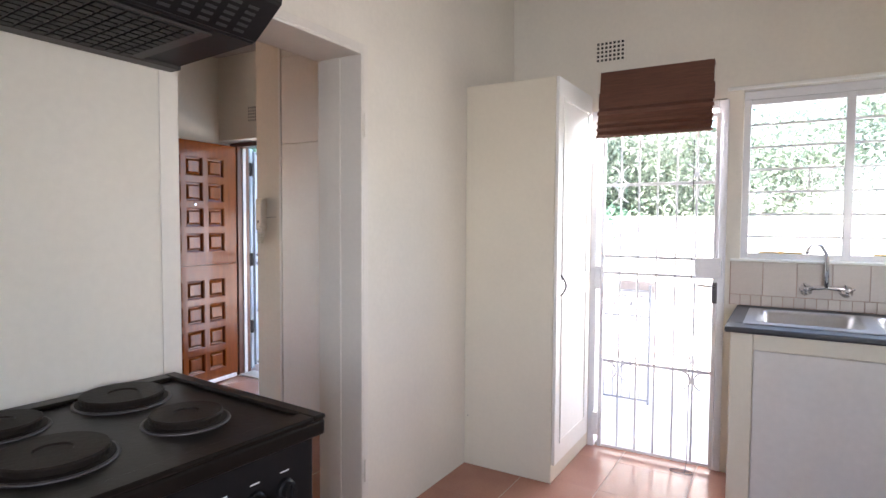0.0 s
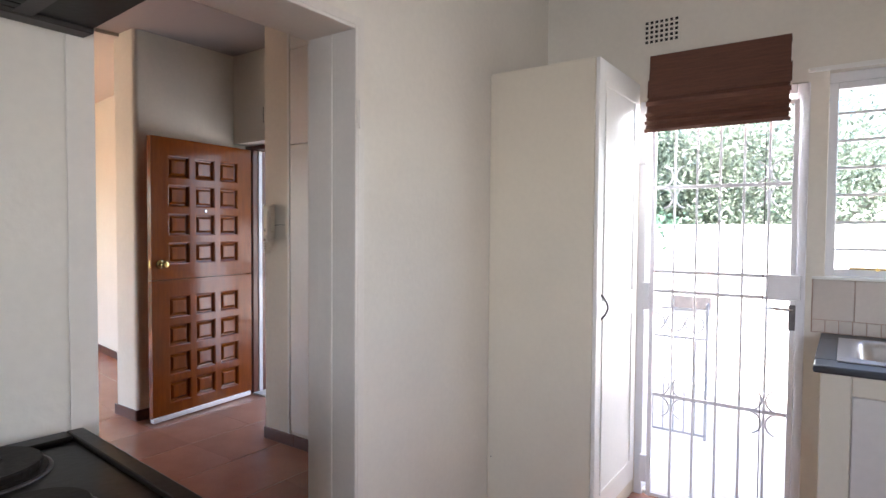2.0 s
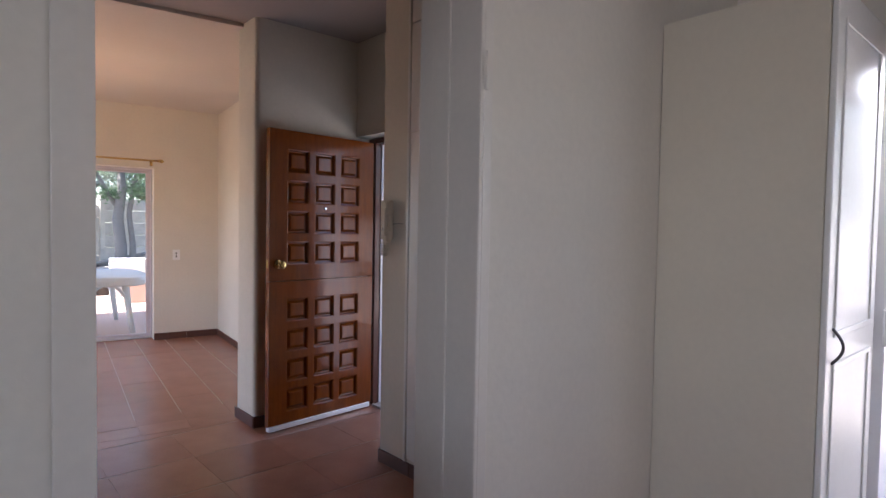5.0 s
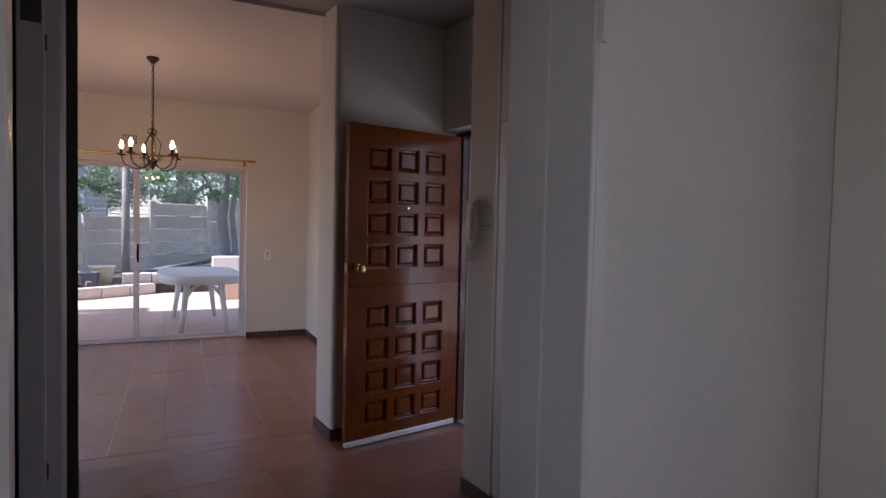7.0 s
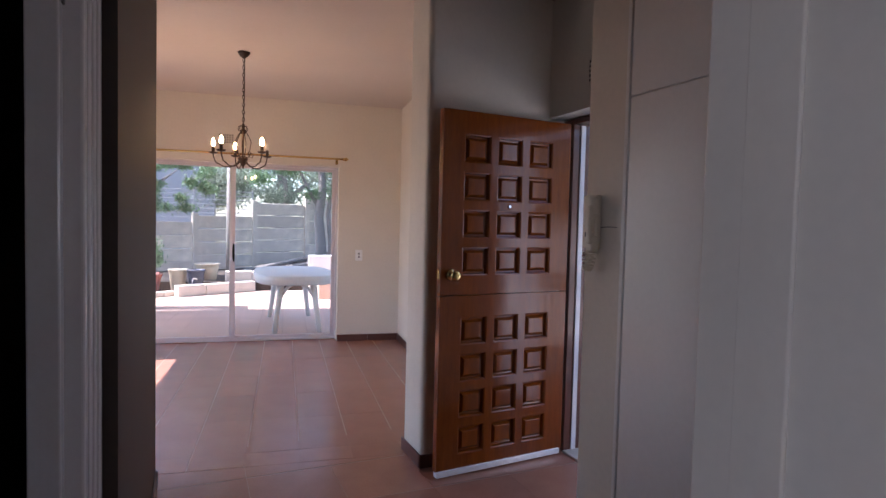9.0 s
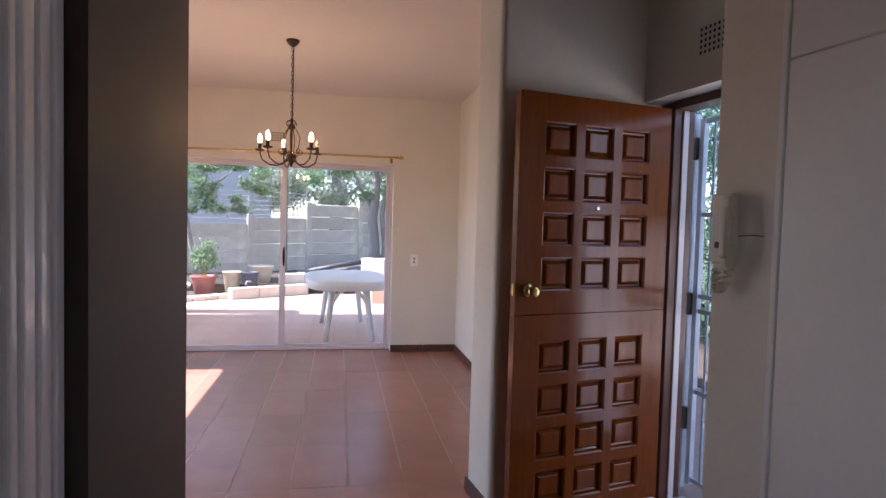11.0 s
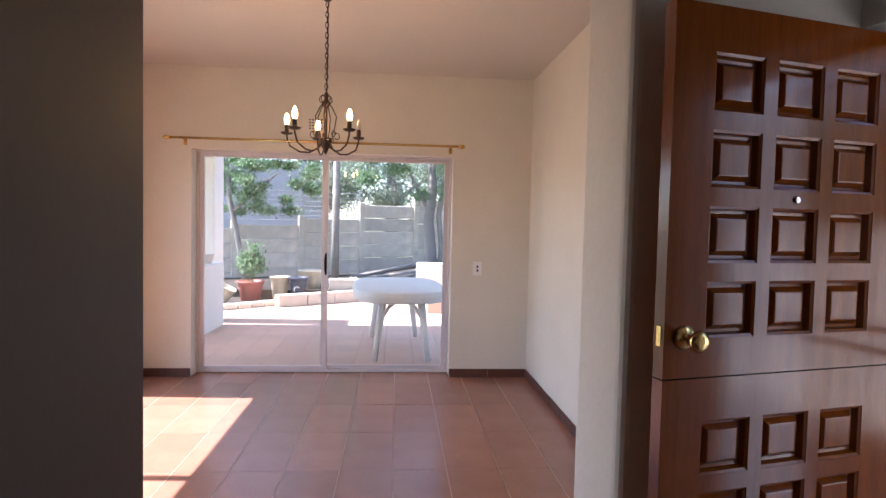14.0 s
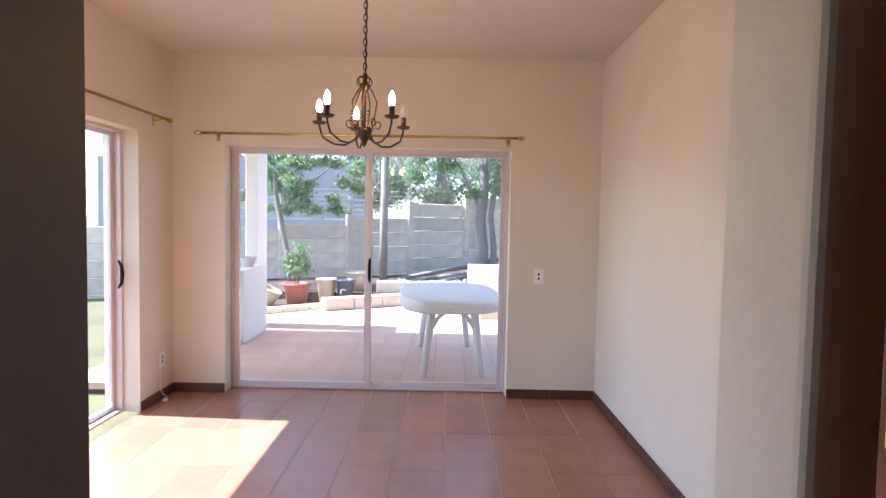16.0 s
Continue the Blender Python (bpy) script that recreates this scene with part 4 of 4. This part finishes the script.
def chandelier():
    c = thing("chandelier", "dark bronze five-arm chandelier with candle bulbs, one unlit", "chandelier", pose(-6.273, 1.598, 0, 0, 0, 90))
    part("ceiling_cup", lathe([(0.05, DC), (0.048, DC - 0.012), (0.03, DC - 0.035), (0.012, DC - 0.05)], 20), BRONZE, c, smooth=True)
    z, k = DC - 0.05, 0
    while z > 2.20:
        bm = bmesh.new()
        ring = [(0.009 * math.cos(a), 0, z - 0.016 + 0.02 * math.sin(a)) for a in (2 * math.pi * i / 10 for i in range(11))]
        add_tube(bm, ring, 0.0028, 5)
        part("chain_link", bm, BRONZE, c, m=pose(0, 0, 0, 0, 0, 90 * (k % 2)))
        z, k = z - 0.030, k + 1
    part("flex", tube([(0.004, 0, DC - 0.04), (0.006, 0.003, 2.45), (0.002, 0, 2.16)], 0.003, 6), BRONZE, c)
    part("stem", lathe([(0.004, 2.20), (0.012, 2.19), (0.012, 2.15), (0.024, 2.14), (0.020, 2.115), (0.008, 2.10), (0.008, 1.93), (0.038, 1.925), (0.04, 1.905), (0.024, 1.87), (0.012, 1.85), (0.009, 1.838), (0.003, 1.828)], 20), BRONZE, c, smooth=True)
    for a, angle in enumerate((30, 101, 165, 222, 303)):
        turn = pose(0, 0, 0, 0, 0, angle)
        pts = [(0.02, 0, 1.915), (0.05, 0, 1.865), (0.10, 0, 1.838), (0.155, 0, 1.842), (0.215, 0, 1.875), (0.232, 0, 1.92), (0.235, 0, 1.945)]
        arm = part("arm", tube(pts, 0.0055, 8), BRONZE, c, m=turn, smooth=True)
        part("drip_pan", lathe([(0.008, 1.94), (0.03, 1.945), (0.038, 1.955), (0.034, 1.957), (0.02, 1.95), (0.008, 1.948)], 16), BRONZE, arm, m=pose(0.235, 0, 0), smooth=True)
        part("candle", lathe([(0.0135, 1.948), (0.0135, 2.0), (0.011, 2.004)], 14), BRONZE, arm, m=pose(0.235, 0, 0), smooth=True)
        part("bulb", lathe([(0.008, 2.002), (0.0135, 2.015), (0.0155, 2.028), (0.0125, 2.047), (0.006, 2.063), (0.002, 2.069)], 16), BULB_OFF if a == 0 else BULB, arm, "unlit candle bulb" if a == 0 else "lit candle bulb", m=pose(0.235, 0, 0), smooth=True)
        stay = [(0.014, 0, 2.14), (0.04, 0, 2.10), (0.065, 0, 2.05), (0.055, 0, 1.985), (0.04, 0, 1.94), (0.05, 0, 1.91)]
        part("cage_rod", tube(stay, 0.0035, 6), BRONZE, c, m=pose(0, 0, 0, 0, 0, angle + 36), smooth=True)
        curl = [(0.016 + 0.03 * math.sin(t) * (1 - t / 9), 0, 2.13 + 0.035 * (1 - math.cos(t)) * (1 - t / 9)) for t in (0.5 * i for i in range(11))]
        part("curl", tube(curl, 0.003, 6), BRONZE, c, m=turn)
        low = [(0.06 + 0.025 * (1 - math.cos(t)) * (1 - t / 10), 0, 1.94 + 0.028 * math.sin(t) * (1 - t / 10)) for t in (0.5 * i for i in range(12))]
        part("curl", tube(low, 0.003, 6), BRONZE, c, m=turn)


chandelier()


# ---- outside: patio and garden ----
def rect(name, x0, x1, y0, y1, z0, z1, material, label, category, m=None, bevel=0.0):
    return tagged(link(name, box(x0, x1, y0, y1, z0, z1, bevel), material, m=m), label, category, kind="structure")


rect("ground", -400, 400, -400, 400, -0.40, -0.13, GROUND, "bare earth and grass reaching the distance", "ground")
tile_floor("patio", -3.6, 3.2, DU + 0.27, 8.7, 0.305, D, PATIO, "terracotta tiled patio floor", z=-0.02, category="patio", sy=0.61)
rect("patio_edge", -6, 6, 8.75, 16, -0.13, 0.16, SOIL, "raised dark soil bed behind the patio", "bed", D)


def block_row(name, label, m, n, size, gap, material=STONE, group=""):
    o = thing(name, label, "low wall", m)
    src = None
    for i in range(n):
        here = pose(i * (size[0] + gap), random.uniform(-0.01, 0.01), 0, 0, 0, random.uniform(-1.5, 1.5))
        if src is None:
            src = part("block", box(0, size[0], 0, size[1], 0, size[2], 0.012, 2), material, o, m=here)
        else:
            share("block", src, o, here)


rect("flower_bed", 0, 1.85, 0.14, 2.6, -0.03, 0.02, SOIL, "dark soil flower bed behind the kerb", "bed", D @ pose(-3.6, 6.88, 0, 0, 0, 38))
block_row("block_kerb", "row of rough concrete kerb blocks along the flower bed", D @ pose(-3.6, 6.88, -0.02, 0, 0, 38), 8, (0.21, 0.14, 0.09), 0.015, CONCRETE)
block_row("garden_wall", "low wall of pale weathered blocks edging the patio", D @ pose(-2.12, 7.78, -0.02, 0, 0, 32), 3, (0.5, 0.2, 0.2), 0.012)
block_row("garden_wall", "second step of pale blocks above the patio", D @ pose(-1.42, 8.78, 0.16, 0, 0, 5), 3, (0.5, 0.25, 0.2), 0.012)
block_row("garden_wall", "low terracotta coloured planter wall beside the plastic table", D @ pose(0.32, 7.3, -0.02, 0, 0, 0), 3, (0.55, 0.3, 0.34), 0.01, PATIO)
block_row("garden_wall", "upper white block wall behind the plastic table", D @ pose(0.18, 8.4, -0.02, 0, 0, 0), 3, (0.6, 0.3, 0.73), 0.01, WALL_OUT)


FENCE = D @ pose(-1.05, 12.2, 0, 0, 0, 26)          # the fence's own axes, from one of its posts


def precast_fence():
    f = thing("precast_fence", "weathered precast concrete panel fence behind the garden", "fence", FENCE)
    post = panel = None
    for i in range(-5, 6):
        x = i * 1.48
        step = {-2: -0.52, -1: -0.36, 0: 0.0}.get(i, 0.2 if i > 0 else -0.62)
        here = pose(x, 0, step if i > 0 else {0: 0.0, -1: -0.36}.get(i, -0.5))
        if post is None:
            post = part("post", box(-0.065, 0.065, -0.07, 0.07, -0.3, 1.90, 0.01, 1), CONCRETE, f, m=here)
        else:
            share("post", post, f, here)
        for k in range(6):
            here = pose(x + 0.74, 0, -0.07 + 0.32 * k + step + random.uniform(-0.004, 0.004), 0, random.uniform(-0.3, 0.3), 0)
            if panel is None:
                panel = part("panel", box(-0.69, 0.69, -0.022, 0.022, 0, 0.309, 0.008, 1), CONCRETE, f, m=here)
            else:
                share("panel", panel, f, here)


precast_fence()


def bar_fence():
    f = thing("steel_bar_fence", "grey steel bar fence on top of the garden wall", "fence", FENCE @ pose(0, 0.05, 1.42))
    for k in range(7):
        part("rail", tube([(-4.4, 0, 0.11 * k), (0, 0, 0.11 * k + 0.02)], 0.010, 6), GREY_WALL, f)
    for x in (-4.4, -2.96, -1.48, -0.02):
        part("post", tube([(x, 0.02, -0.3), (x, 0.02, 0.74)], 0.018, 8), GREY_WALL, f)


bar_fence()


def ramp_bank():
    b = thing("garden_bank", "sloping bank of soil and old timber rising to the fence", "bank", D @ pose(0, 0, 0))
    bm = bmesh.new()
    n, k = 14, 6
    grid = [[bm.verts.new((-1.5 + 4.5 * i / n, 9.6 + 3.6 * j / k, 0.12 + 0.62 * (i / n) ** 1.1 * (0.3 + 0.7 * j / k) + random.uniform(-0.03, 0.03))) for j in range(k + 1)] for i in range(n + 1)]
    for i in range(n):
        for j in range(k):
            bm.faces.new((grid[i][j], grid[i + 1][j], grid[i + 1][j + 1], grid[i][j + 1]))
    part("soil", bm, SOIL, b, smooth=True)
    for (v0, u0, z0), (v1, u1, z1) in (((-1.2, 10.6, 0.22), (1.4, 11.4, 0.72)), ((-1.0, 10.1, 0.22), (0.9, 10.5, 0.50)), ((-0.6, 9.9, 0.2), (0.3, 10.4, 0.34))):
        part("timber", tube([(v0, u0, z0), (v1, u1, z1)], 0.05, 6), BARK, b)
    for q in range(14):
        x, y = random.uniform(-1.2, 0.4), random.uniform(9.6, 10.4)
        part("stone", lathe([(0.02, -0.03), (0.06, 0.0), (0.05, 0.04), (0.01, 0.06)], 7), STONE, b, m=pose(x, y, 0.20 + 0.05 * (x + 1.2), random.uniform(-20, 20), 0, random.uniform(0, 90)))


ramp_bank()
rect("neighbour_house", -9.5, -2.2, 14.0, 14.3, -0.1, 3.0, GREY_WALL, "plain grey neighbouring wall behind the fence", "house wall", D)


def foliage(name, n, leaf, blobs, seed):
    """Many small folded leaves gathered in uneven clumps."""
    rng = np.random.default_rng(seed)
    verts, faces = [], []
    w = np.array([b[3] * b[4] * b[5] for b in blobs]) ** 0.7
    pick = rng.choice(len(blobs), n, p=w / w.sum())
    for b in pick:
        cx, cy, cz, rx, ry, rz = blobs[b]
        d = rng.normal(size=3)
        d /= np.linalg.norm(d)
        r = rng.uniform(0.12, 1.0) ** 0.5 * rng.uniform(0.55, 1.0) * (1.6 if rng.random() < 0.3 else 1.1)
        p = np.array((cx, cy, cz)) + d * r * np.array((rx, ry, rz))
        a = rng.normal(size=3)
        a /= np.linalg.norm(a)
        u = np.cross(a, d + rng.normal(size=3) * 0.6)
        u /= np.linalg.norm(u) + 1e-6
        s = leaf * rng.uniform(0.6, 1.4)
        tip, base, side = a * s, -a * s, u * s * 0.42
        fold = np.cross(a, u) * s * 0.16
        k = len(verts)
        verts += [tuple(p + base), tuple(p + side + fold), tuple(p + tip), tuple(p - side + fold)]
        faces += [(k, k + 1, k + 2), (k, k + 2, k + 3)]
    me = bpy.data.meshes.new(name)
    me.from_pydata(verts, [], faces)
    return me


def tree(name, label, m, trunk_pts, radii, limbs, blobs, n, leaf, material, seed):
    t = thing(name, label, "tree", m)
    part("trunk", tube(trunk_pts, radii, 10), BARK, t, smooth=True)
    for pts, r in limbs:
        part("limb", tube(pts, r, 7), BARK, t, smooth=True)
    me = foliage("crown", n, leaf, blobs, seed)
    me.materials.append(material)
    o = new("crown", me)
    o.parent = t
    return t


def ring(cx, cy, cz, rx, ry, rz, n, size, seed):
    rng = random.Random(seed)
    return [(cx + rng.uniform(-rx, rx), cy + rng.uniform(-ry, ry), cz + rng.uniform(-rz, rz), size * rng.uniform(0.7, 1.3), size * rng.uniform(0.7, 1.3), size * rng.uniform(0.45, 0.85)) for _ in range(n)]


tree("tree", "twisted grey-barked tree by the patio fence", D @ pose(0.57, 11.2, 0.1), [(0, 0, -0.1), (0.02, 0, 0.7), (-0.05, 0, 1.4), (0.04, 0, 2.1), (-0.02, 0, 3.0)], [0.16, 0.13, 0.12, 0.10, 0.07],
     [([(0.25, -0.02, 0.0), (0.26, 0, 0.8), (0.18, 0, 1.5), (0.3, 0, 2.3), (0.5, 0, 3.0)], [0.09, 0.07, 0.06, 0.06, 0.04]), ([(-0.02, 0, 1.6), (-0.25, 0.1, 2.0), (-0.6, 0, 2.7)], [0.06, 0.05, 0.02])],
     ring(0.1, 0, 2.75, 1.6, 0.9, 0.8, 34, 0.36, 3), 22000, 0.038, LEAF, 11)
tree("tree", "slim leaning tree behind the potted plants", D @ pose(-3.35, 9.6, 0.1), [(0.25, 0, -0.1), (0.1, 0, 0.8), (-0.1, 0, 1.8), (-0.15, 0, 2.6)], [0.06, 0.05, 0.05, 0.03],
     [([(0, 0, 1.5), (0.5, 0.1, 2.0), (0.9, 0, 2.3)], [0.04, 0.03, 0.01])],
     ring(0.5, 0, 2.25, 1.0, 0.6, 0.75, 46, 0.2, 5), 15000, 0.034, LEAF, 12)
tree("tree", "straight pole-like trunk by the garden fence", D @ pose(-1.50, 10.6, 0.1), [(0, 0, -0.1), (0, 0, 1.2), (0.01, 0, 3.2)], [0.085, 0.08, 0.07], [],
     ring(0, 0, 3.4, 1.2, 0.7, 0.5, 10, 0.5, 6), 9000, 0.038, LEAF, 13)
tree("tree", "pale shrubby trees behind the fence", D @ pose(-0.3, 14.6, 0.0), [(0, 0, -0.1), (0.1, 0, 1.5), (0, 0, 2.8)], [0.12, 0.1, 0.05], [([(0.05, 0, 1.2), (1.2, 0, 2.0)], [0.06, 0.03])],
     ring(0.3, 0, 2.8, 3.0, 0.8, 0.9, 30, 0.6, 7), 24000, 0.042, LEAF_PALE, 14)
tree("tree", "dense dark trees closing the garden", D @ pose(-0.5, 18.0, 0.0), [(0, 0, -0.1), (0.1, 0, 2.5), (0, 0, 4.8)], [0.2, 0.16, 0.08], [([(0.05, 0, 2), (2.0, 0, 3.5)], [0.1, 0.04])],
     ring(0.0, 0, 3.6, 9.0, 0.8, 2.2, 50, 1.2, 8), 26000, 0.09, LEAF_PALE, 15)


def pot(name, label, material, m, r, h, plant=None):
    p = thing(name, label, "plant pot", m, "pots beside the patio")
    part("body", lathe([(r * 0.68, 0), (r * 0.72, 0.01), (r * 0.92, h * 0.7), (r, h * 0.9), (r * 1.08, h * 0.93), (r * 1.08, h), (r * 0.95, h), (r * 0.9, h * 0.86), (0.01, h * 0.85)], 28), material, p, smooth=True)
    if plant:
        me = foliage("leaves", plant[0], plant[1], plant[2], 21)
        me.materials.append(LEAF)
        o = new("leaves", me)
        o.parent = p
        for k in range(7):
            a = k * 0.9
            part("stem", tube([(0.03 * math.cos(a), 0.03 * math.sin(a), h * 0.8), (0.12 * math.cos(a), 0.1 * math.sin(a), h + 0.5)], 0.005, 5), LEAF_BRIGHT, p)
    return p


pot("plant_pot", "red clay pot with a bushy green plant", POT_RED, D @ pose(-2.72, 8.35, 0.0), 0.22, 0.36, (1000, 0.034, [(0, 0, 0.60, 0.24, 0.24, 0.2), (0.06, 0, 0.84, 0.17, 0.17, 0.2), (-0.12, 0, 0.7, 0.14, 0.14, 0.2), (0.17, 0, 0.66, 0.1, 0.1, 0.2)]))
pot("plant_pot", "cream round clay pot", POT_CREAM, D @ pose(-2.27, 8.62, 0.0), 0.165, 0.42)
pot("plant_pot", "wide cream clay bowl pot", POT_CREAM, D @ pose(-1.80, 9.15, 0.14), 0.23, 0.36)
b = pot("bucket", "navy plastic bucket with pale lettering", POT_NAVY, D @ pose(-1.93, 8.52, 0.06), 0.16, 0.36)
part("mark", tube([(0.05 * math.cos(a), -0.142, 0.15 + 0.05 * math.sin(a)) for a in (0.6 + 0.4 * i for i in range(9))], 0.008, 5), PLASTIC_WHITE, b, "pale painted curl")
pot("plant_pot", "small grey pot on the balustrade", CONCRETE, D @ pose(-2.68, 5.85, 0.84), 0.10, 0.12)
pot("plant_pot", "tilted cream clay pot by the column", POT_CREAM, D @ pose(-3.16, 8.0, 0.03, 0, 28, 0), 0.16, 0.3)


def patio_column():
    c = thing("patio_column", "white plastered patio column", "column", D @ pose(-2.79, 6.51, -0.02))
    part("shaft", box(-0.08, 0.08, -0.21, 0.21, 0, 2.77, 0.01, 2), WALL_OUT, c)
    w = thing("balustrade", "pale plastered balustrade with bulging balusters beside the column", "balustrade", D @ pose(-2.67, 0, -0.02))
    part("end_pier", box(-0.13, 0.13, 5.3, 6.17, 0, 0.86, 0.012, 2), WALL_OUT, w)
    part("cap", box(-0.1, 0.1, 3.8, 5.3, 0.76, 0.85, 0.012, 2), WALL_OUT, w)
    part("plinth", box(-0.1, 0.1, 3.8, 5.3, 0, 0.10, 0.01, 2), WALL_OUT, w)
    for i in range(6):
        part("baluster", lathe([(0.05, 0.10), (0.05, 0.16), (0.03, 0.2), (0.07, 0.34), (0.07, 0.42), (0.03, 0.60), (0.05, 0.70), (0.05, 0.76)], 14), WALL_OUT, w, m=pose(0, 3.98 + 0.22 * i, 0), smooth=True)


patio_column()


def plastic_table():
    t = thing("garden_table", "white oval plastic garden table on arched legs", "table", D @ pose(-0.17, 4.76, -0.02, 0, 0, 4))
    a, b = 0.52, 0.85
    def oval(k, s):
        x, y = abs(math.cos(k)) ** 0.62 * math.copysign(1, math.cos(k)), abs(math.sin(k)) ** 0.62 * math.copysign(1, math.sin(k))
        return x * a * s, y * b * s
    bm = bmesh.new()
    loops = []
    for s, z in ((0.90, 0.632), (0.955, 0.622), (0.985, 0.640), (1.0, 0.69), (0.99, 0.728), (0.965, 0.742), (0.02, 0.744)):
        loops.append([bm.verts.new((*oval(2 * math.pi * k / 48, s), z)) for k in range(48)])
    for p, q in zip(loops, loops[1:]):
        for k in range(48):
            bm.faces.new((p[k], p[(k + 1) % 48], q[(k + 1) % 48], q[k]))
    bm.faces.new(loops[-1])
    bm.faces.new(loops[0][::-1])
    bmesh.ops.recalc_face_normals(bm, faces=bm.faces[:])
    part("tabletop", bm, PLASTIC_WHITE, t, smooth=False)
    for sx in (-1, 1):
        for sy in (-1, 1):
            part("leg", tube([(sx * 0.20, sy * 0.58, 0.66), (sx * 0.235, sy * 0.62, 0.35), (sx * 0.28, sy * 0.66, 0.0)], [0.045, 0.038, 0.03], 8), PLASTIC_WHITE, t, smooth=True)
    for sy in (-1, 1):
        for sx in (-1, 1):
            pts = [(sx * 0.245, sy * 0.62, 0.30), (sx * 0.205, sy * 0.605, 0.45), (sx * 0.14, sy * 0.595, 0.56), (sx * 0.04, sy * 0.585, 0.635)]
            part("brace", tube(pts, [0.018, 0.02, 0.02, 0.022], 8), PLASTIC_WHITE, t, smooth=True)


plastic_table()
# roof implied by the column; its unseen reach is sized to shade the patio
rect("patio_roof", -4.9, 1.0, DU + 0.27, 6.3, 2.75, 2.87, WALL_OUT, "white flat patio roof, unseen, widened to block the sun", "roof", D)

# ---- outside: kitchen yard and entrance ----
rect("yard_paving", -2.6, 3.5, KN + OUT, 6.2, -0.13, -0.05, STONE, "pale concrete yard paving", "paving")
rect("yard_wall", -4.5, 6.0, 6.2, 6.45, -0.1, 1.46, WALL_OUT, "bright white plastered yard wall", "wall")


def low_gate():
    g = thing("low_gate", "low grey steel gate with rings leaning in the yard", "gate", pose(-1.33, 4.6, -0.05))
    for x in (0.0, 0.42):
        part("stile", box(x - 0.01, x + 0.01, -0.01, 0.01, 0, 0.95, 0.002, 1), GREY_WALL, g)
    for z in (0.03, 0.70, 0.90):
        part("rail", box(0.01, 0.41, -0.006, 0.006, z - 0.008, z + 0.008), GREY_WALL, g)
    for i in range(3):
        part("ring", tube(arc(0.08 + 0.13 * i, 0.80, 0.06, 0, 360, 16), 0.007, 6), GREY_WALL, g)
    for i in range(1, 6):
        part("bar", tube([(0.07 * i, 0, 0.03), (0.07 * i, 0, 0.70)], 0.006, 6), GREY_WALL, g)
    m = thing("meter_box", "small grey box on the yard wall", "box", pose(-1.35, 6.185, 0.72))
    part("box", box(-0.18, 0.18, -0.03, 0.013, -0.06, 0.06, 0.005, 1), HINGE, m)


low_gate()
tree("tree", "leafy trees above the yard wall", pose(-0.6, 8.2, 0), [(0, 0, -0.1), (0.1, 0, 1.5), (-0.1, 0, 3.0)], [0.14, 0.11, 0.06], [([(0, 0, 1.2), (1.2, 0, 2.2)], [0.07, 0.03])],
     ring(0.8, 0, 2.2, 3.6, 0.7, 0.75, 54, 0.66, 31), 54000, 0.034, LEAF_PALE, 32)
rect("entrance_bed", -12, -2.7, 5.3, 9.5, -0.13, -0.02, SOIL, "brown soil bed under the trees", "bed")
rect("entrance_paving", -12, -2.7, 3.53, 5.3, -0.13, -0.03, PAVER, "brick paved path at the front door", "path")
tree("tree", "dense tall green trees opposite the front door", pose(-5.6, 7.0, 0), [(0, 0, -0.1), (0.1, 0, 1.2), (0, 0, 2.6)], [0.1, 0.08, 0.05], [([(0, 0, 0.8), (0.9, 0, 1.8)], [0.05, 0.02])],
     ring(0.2, 0, 1.9, 3.6, 0.6, 1.7, 56, 0.7, 41), 46000, 0.042, LEAF_DEEP, 42)
tree("tree", "tall dark trees behind the entrance hedge", pose(-6.2, 10.5, 0), [(0, 0, -0.1), (0.1, 0, 2.0), (0, 0, 4.0)], [0.16, 0.13, 0.07], [([(0, 0, 1.6), (1.2, 0, 3.0)], [0.08, 0.03])],
     ring(0.0, 0, 2.6, 5.0, 0.6, 2.3, 44, 1.0, 45), 20000, 0.09, LEAF_DEEP, 46)
tree("shrub", "bright green shrub beside the path", pose(-5.15, 5.75, 0), [(0, 0, -0.1), (0.05, 0, 0.4)], [0.03, 0.02], [([(0, 0, 0.2), (0.2, 0.1, 0.6)], [0.02, 0.01])],
     ring(0.1, 0, 0.75, 0.9, 0.25, 0.35, 12, 0.3, 43), 5000, 0.04, LEAF_BRIGHT, 44)


def wall_cable():
    m = D @ pose(DV0, 0, 0)
    pts = [(0.006, 3.20, 0.26), (0.008, 3.19, 0.18), (0.014, 3.17, 0.10), (0.03, 3.18, 0.05), (0.05, 3.2, 0.03), (0.06, 3.17, 0.012)]
    c = thing("loose_cable", "thin white cable with a small plug hanging by the skirting", "cable", m)
    part("flex", tube(pts, 0.003, 6), PLASTIC_WHITE, c)
    part("plug", box(0.045, 0.075, 3.14, 3.175, 0.0, 0.024, 0.004, 2), PLASTIC_WHITE, c)


wall_cable()
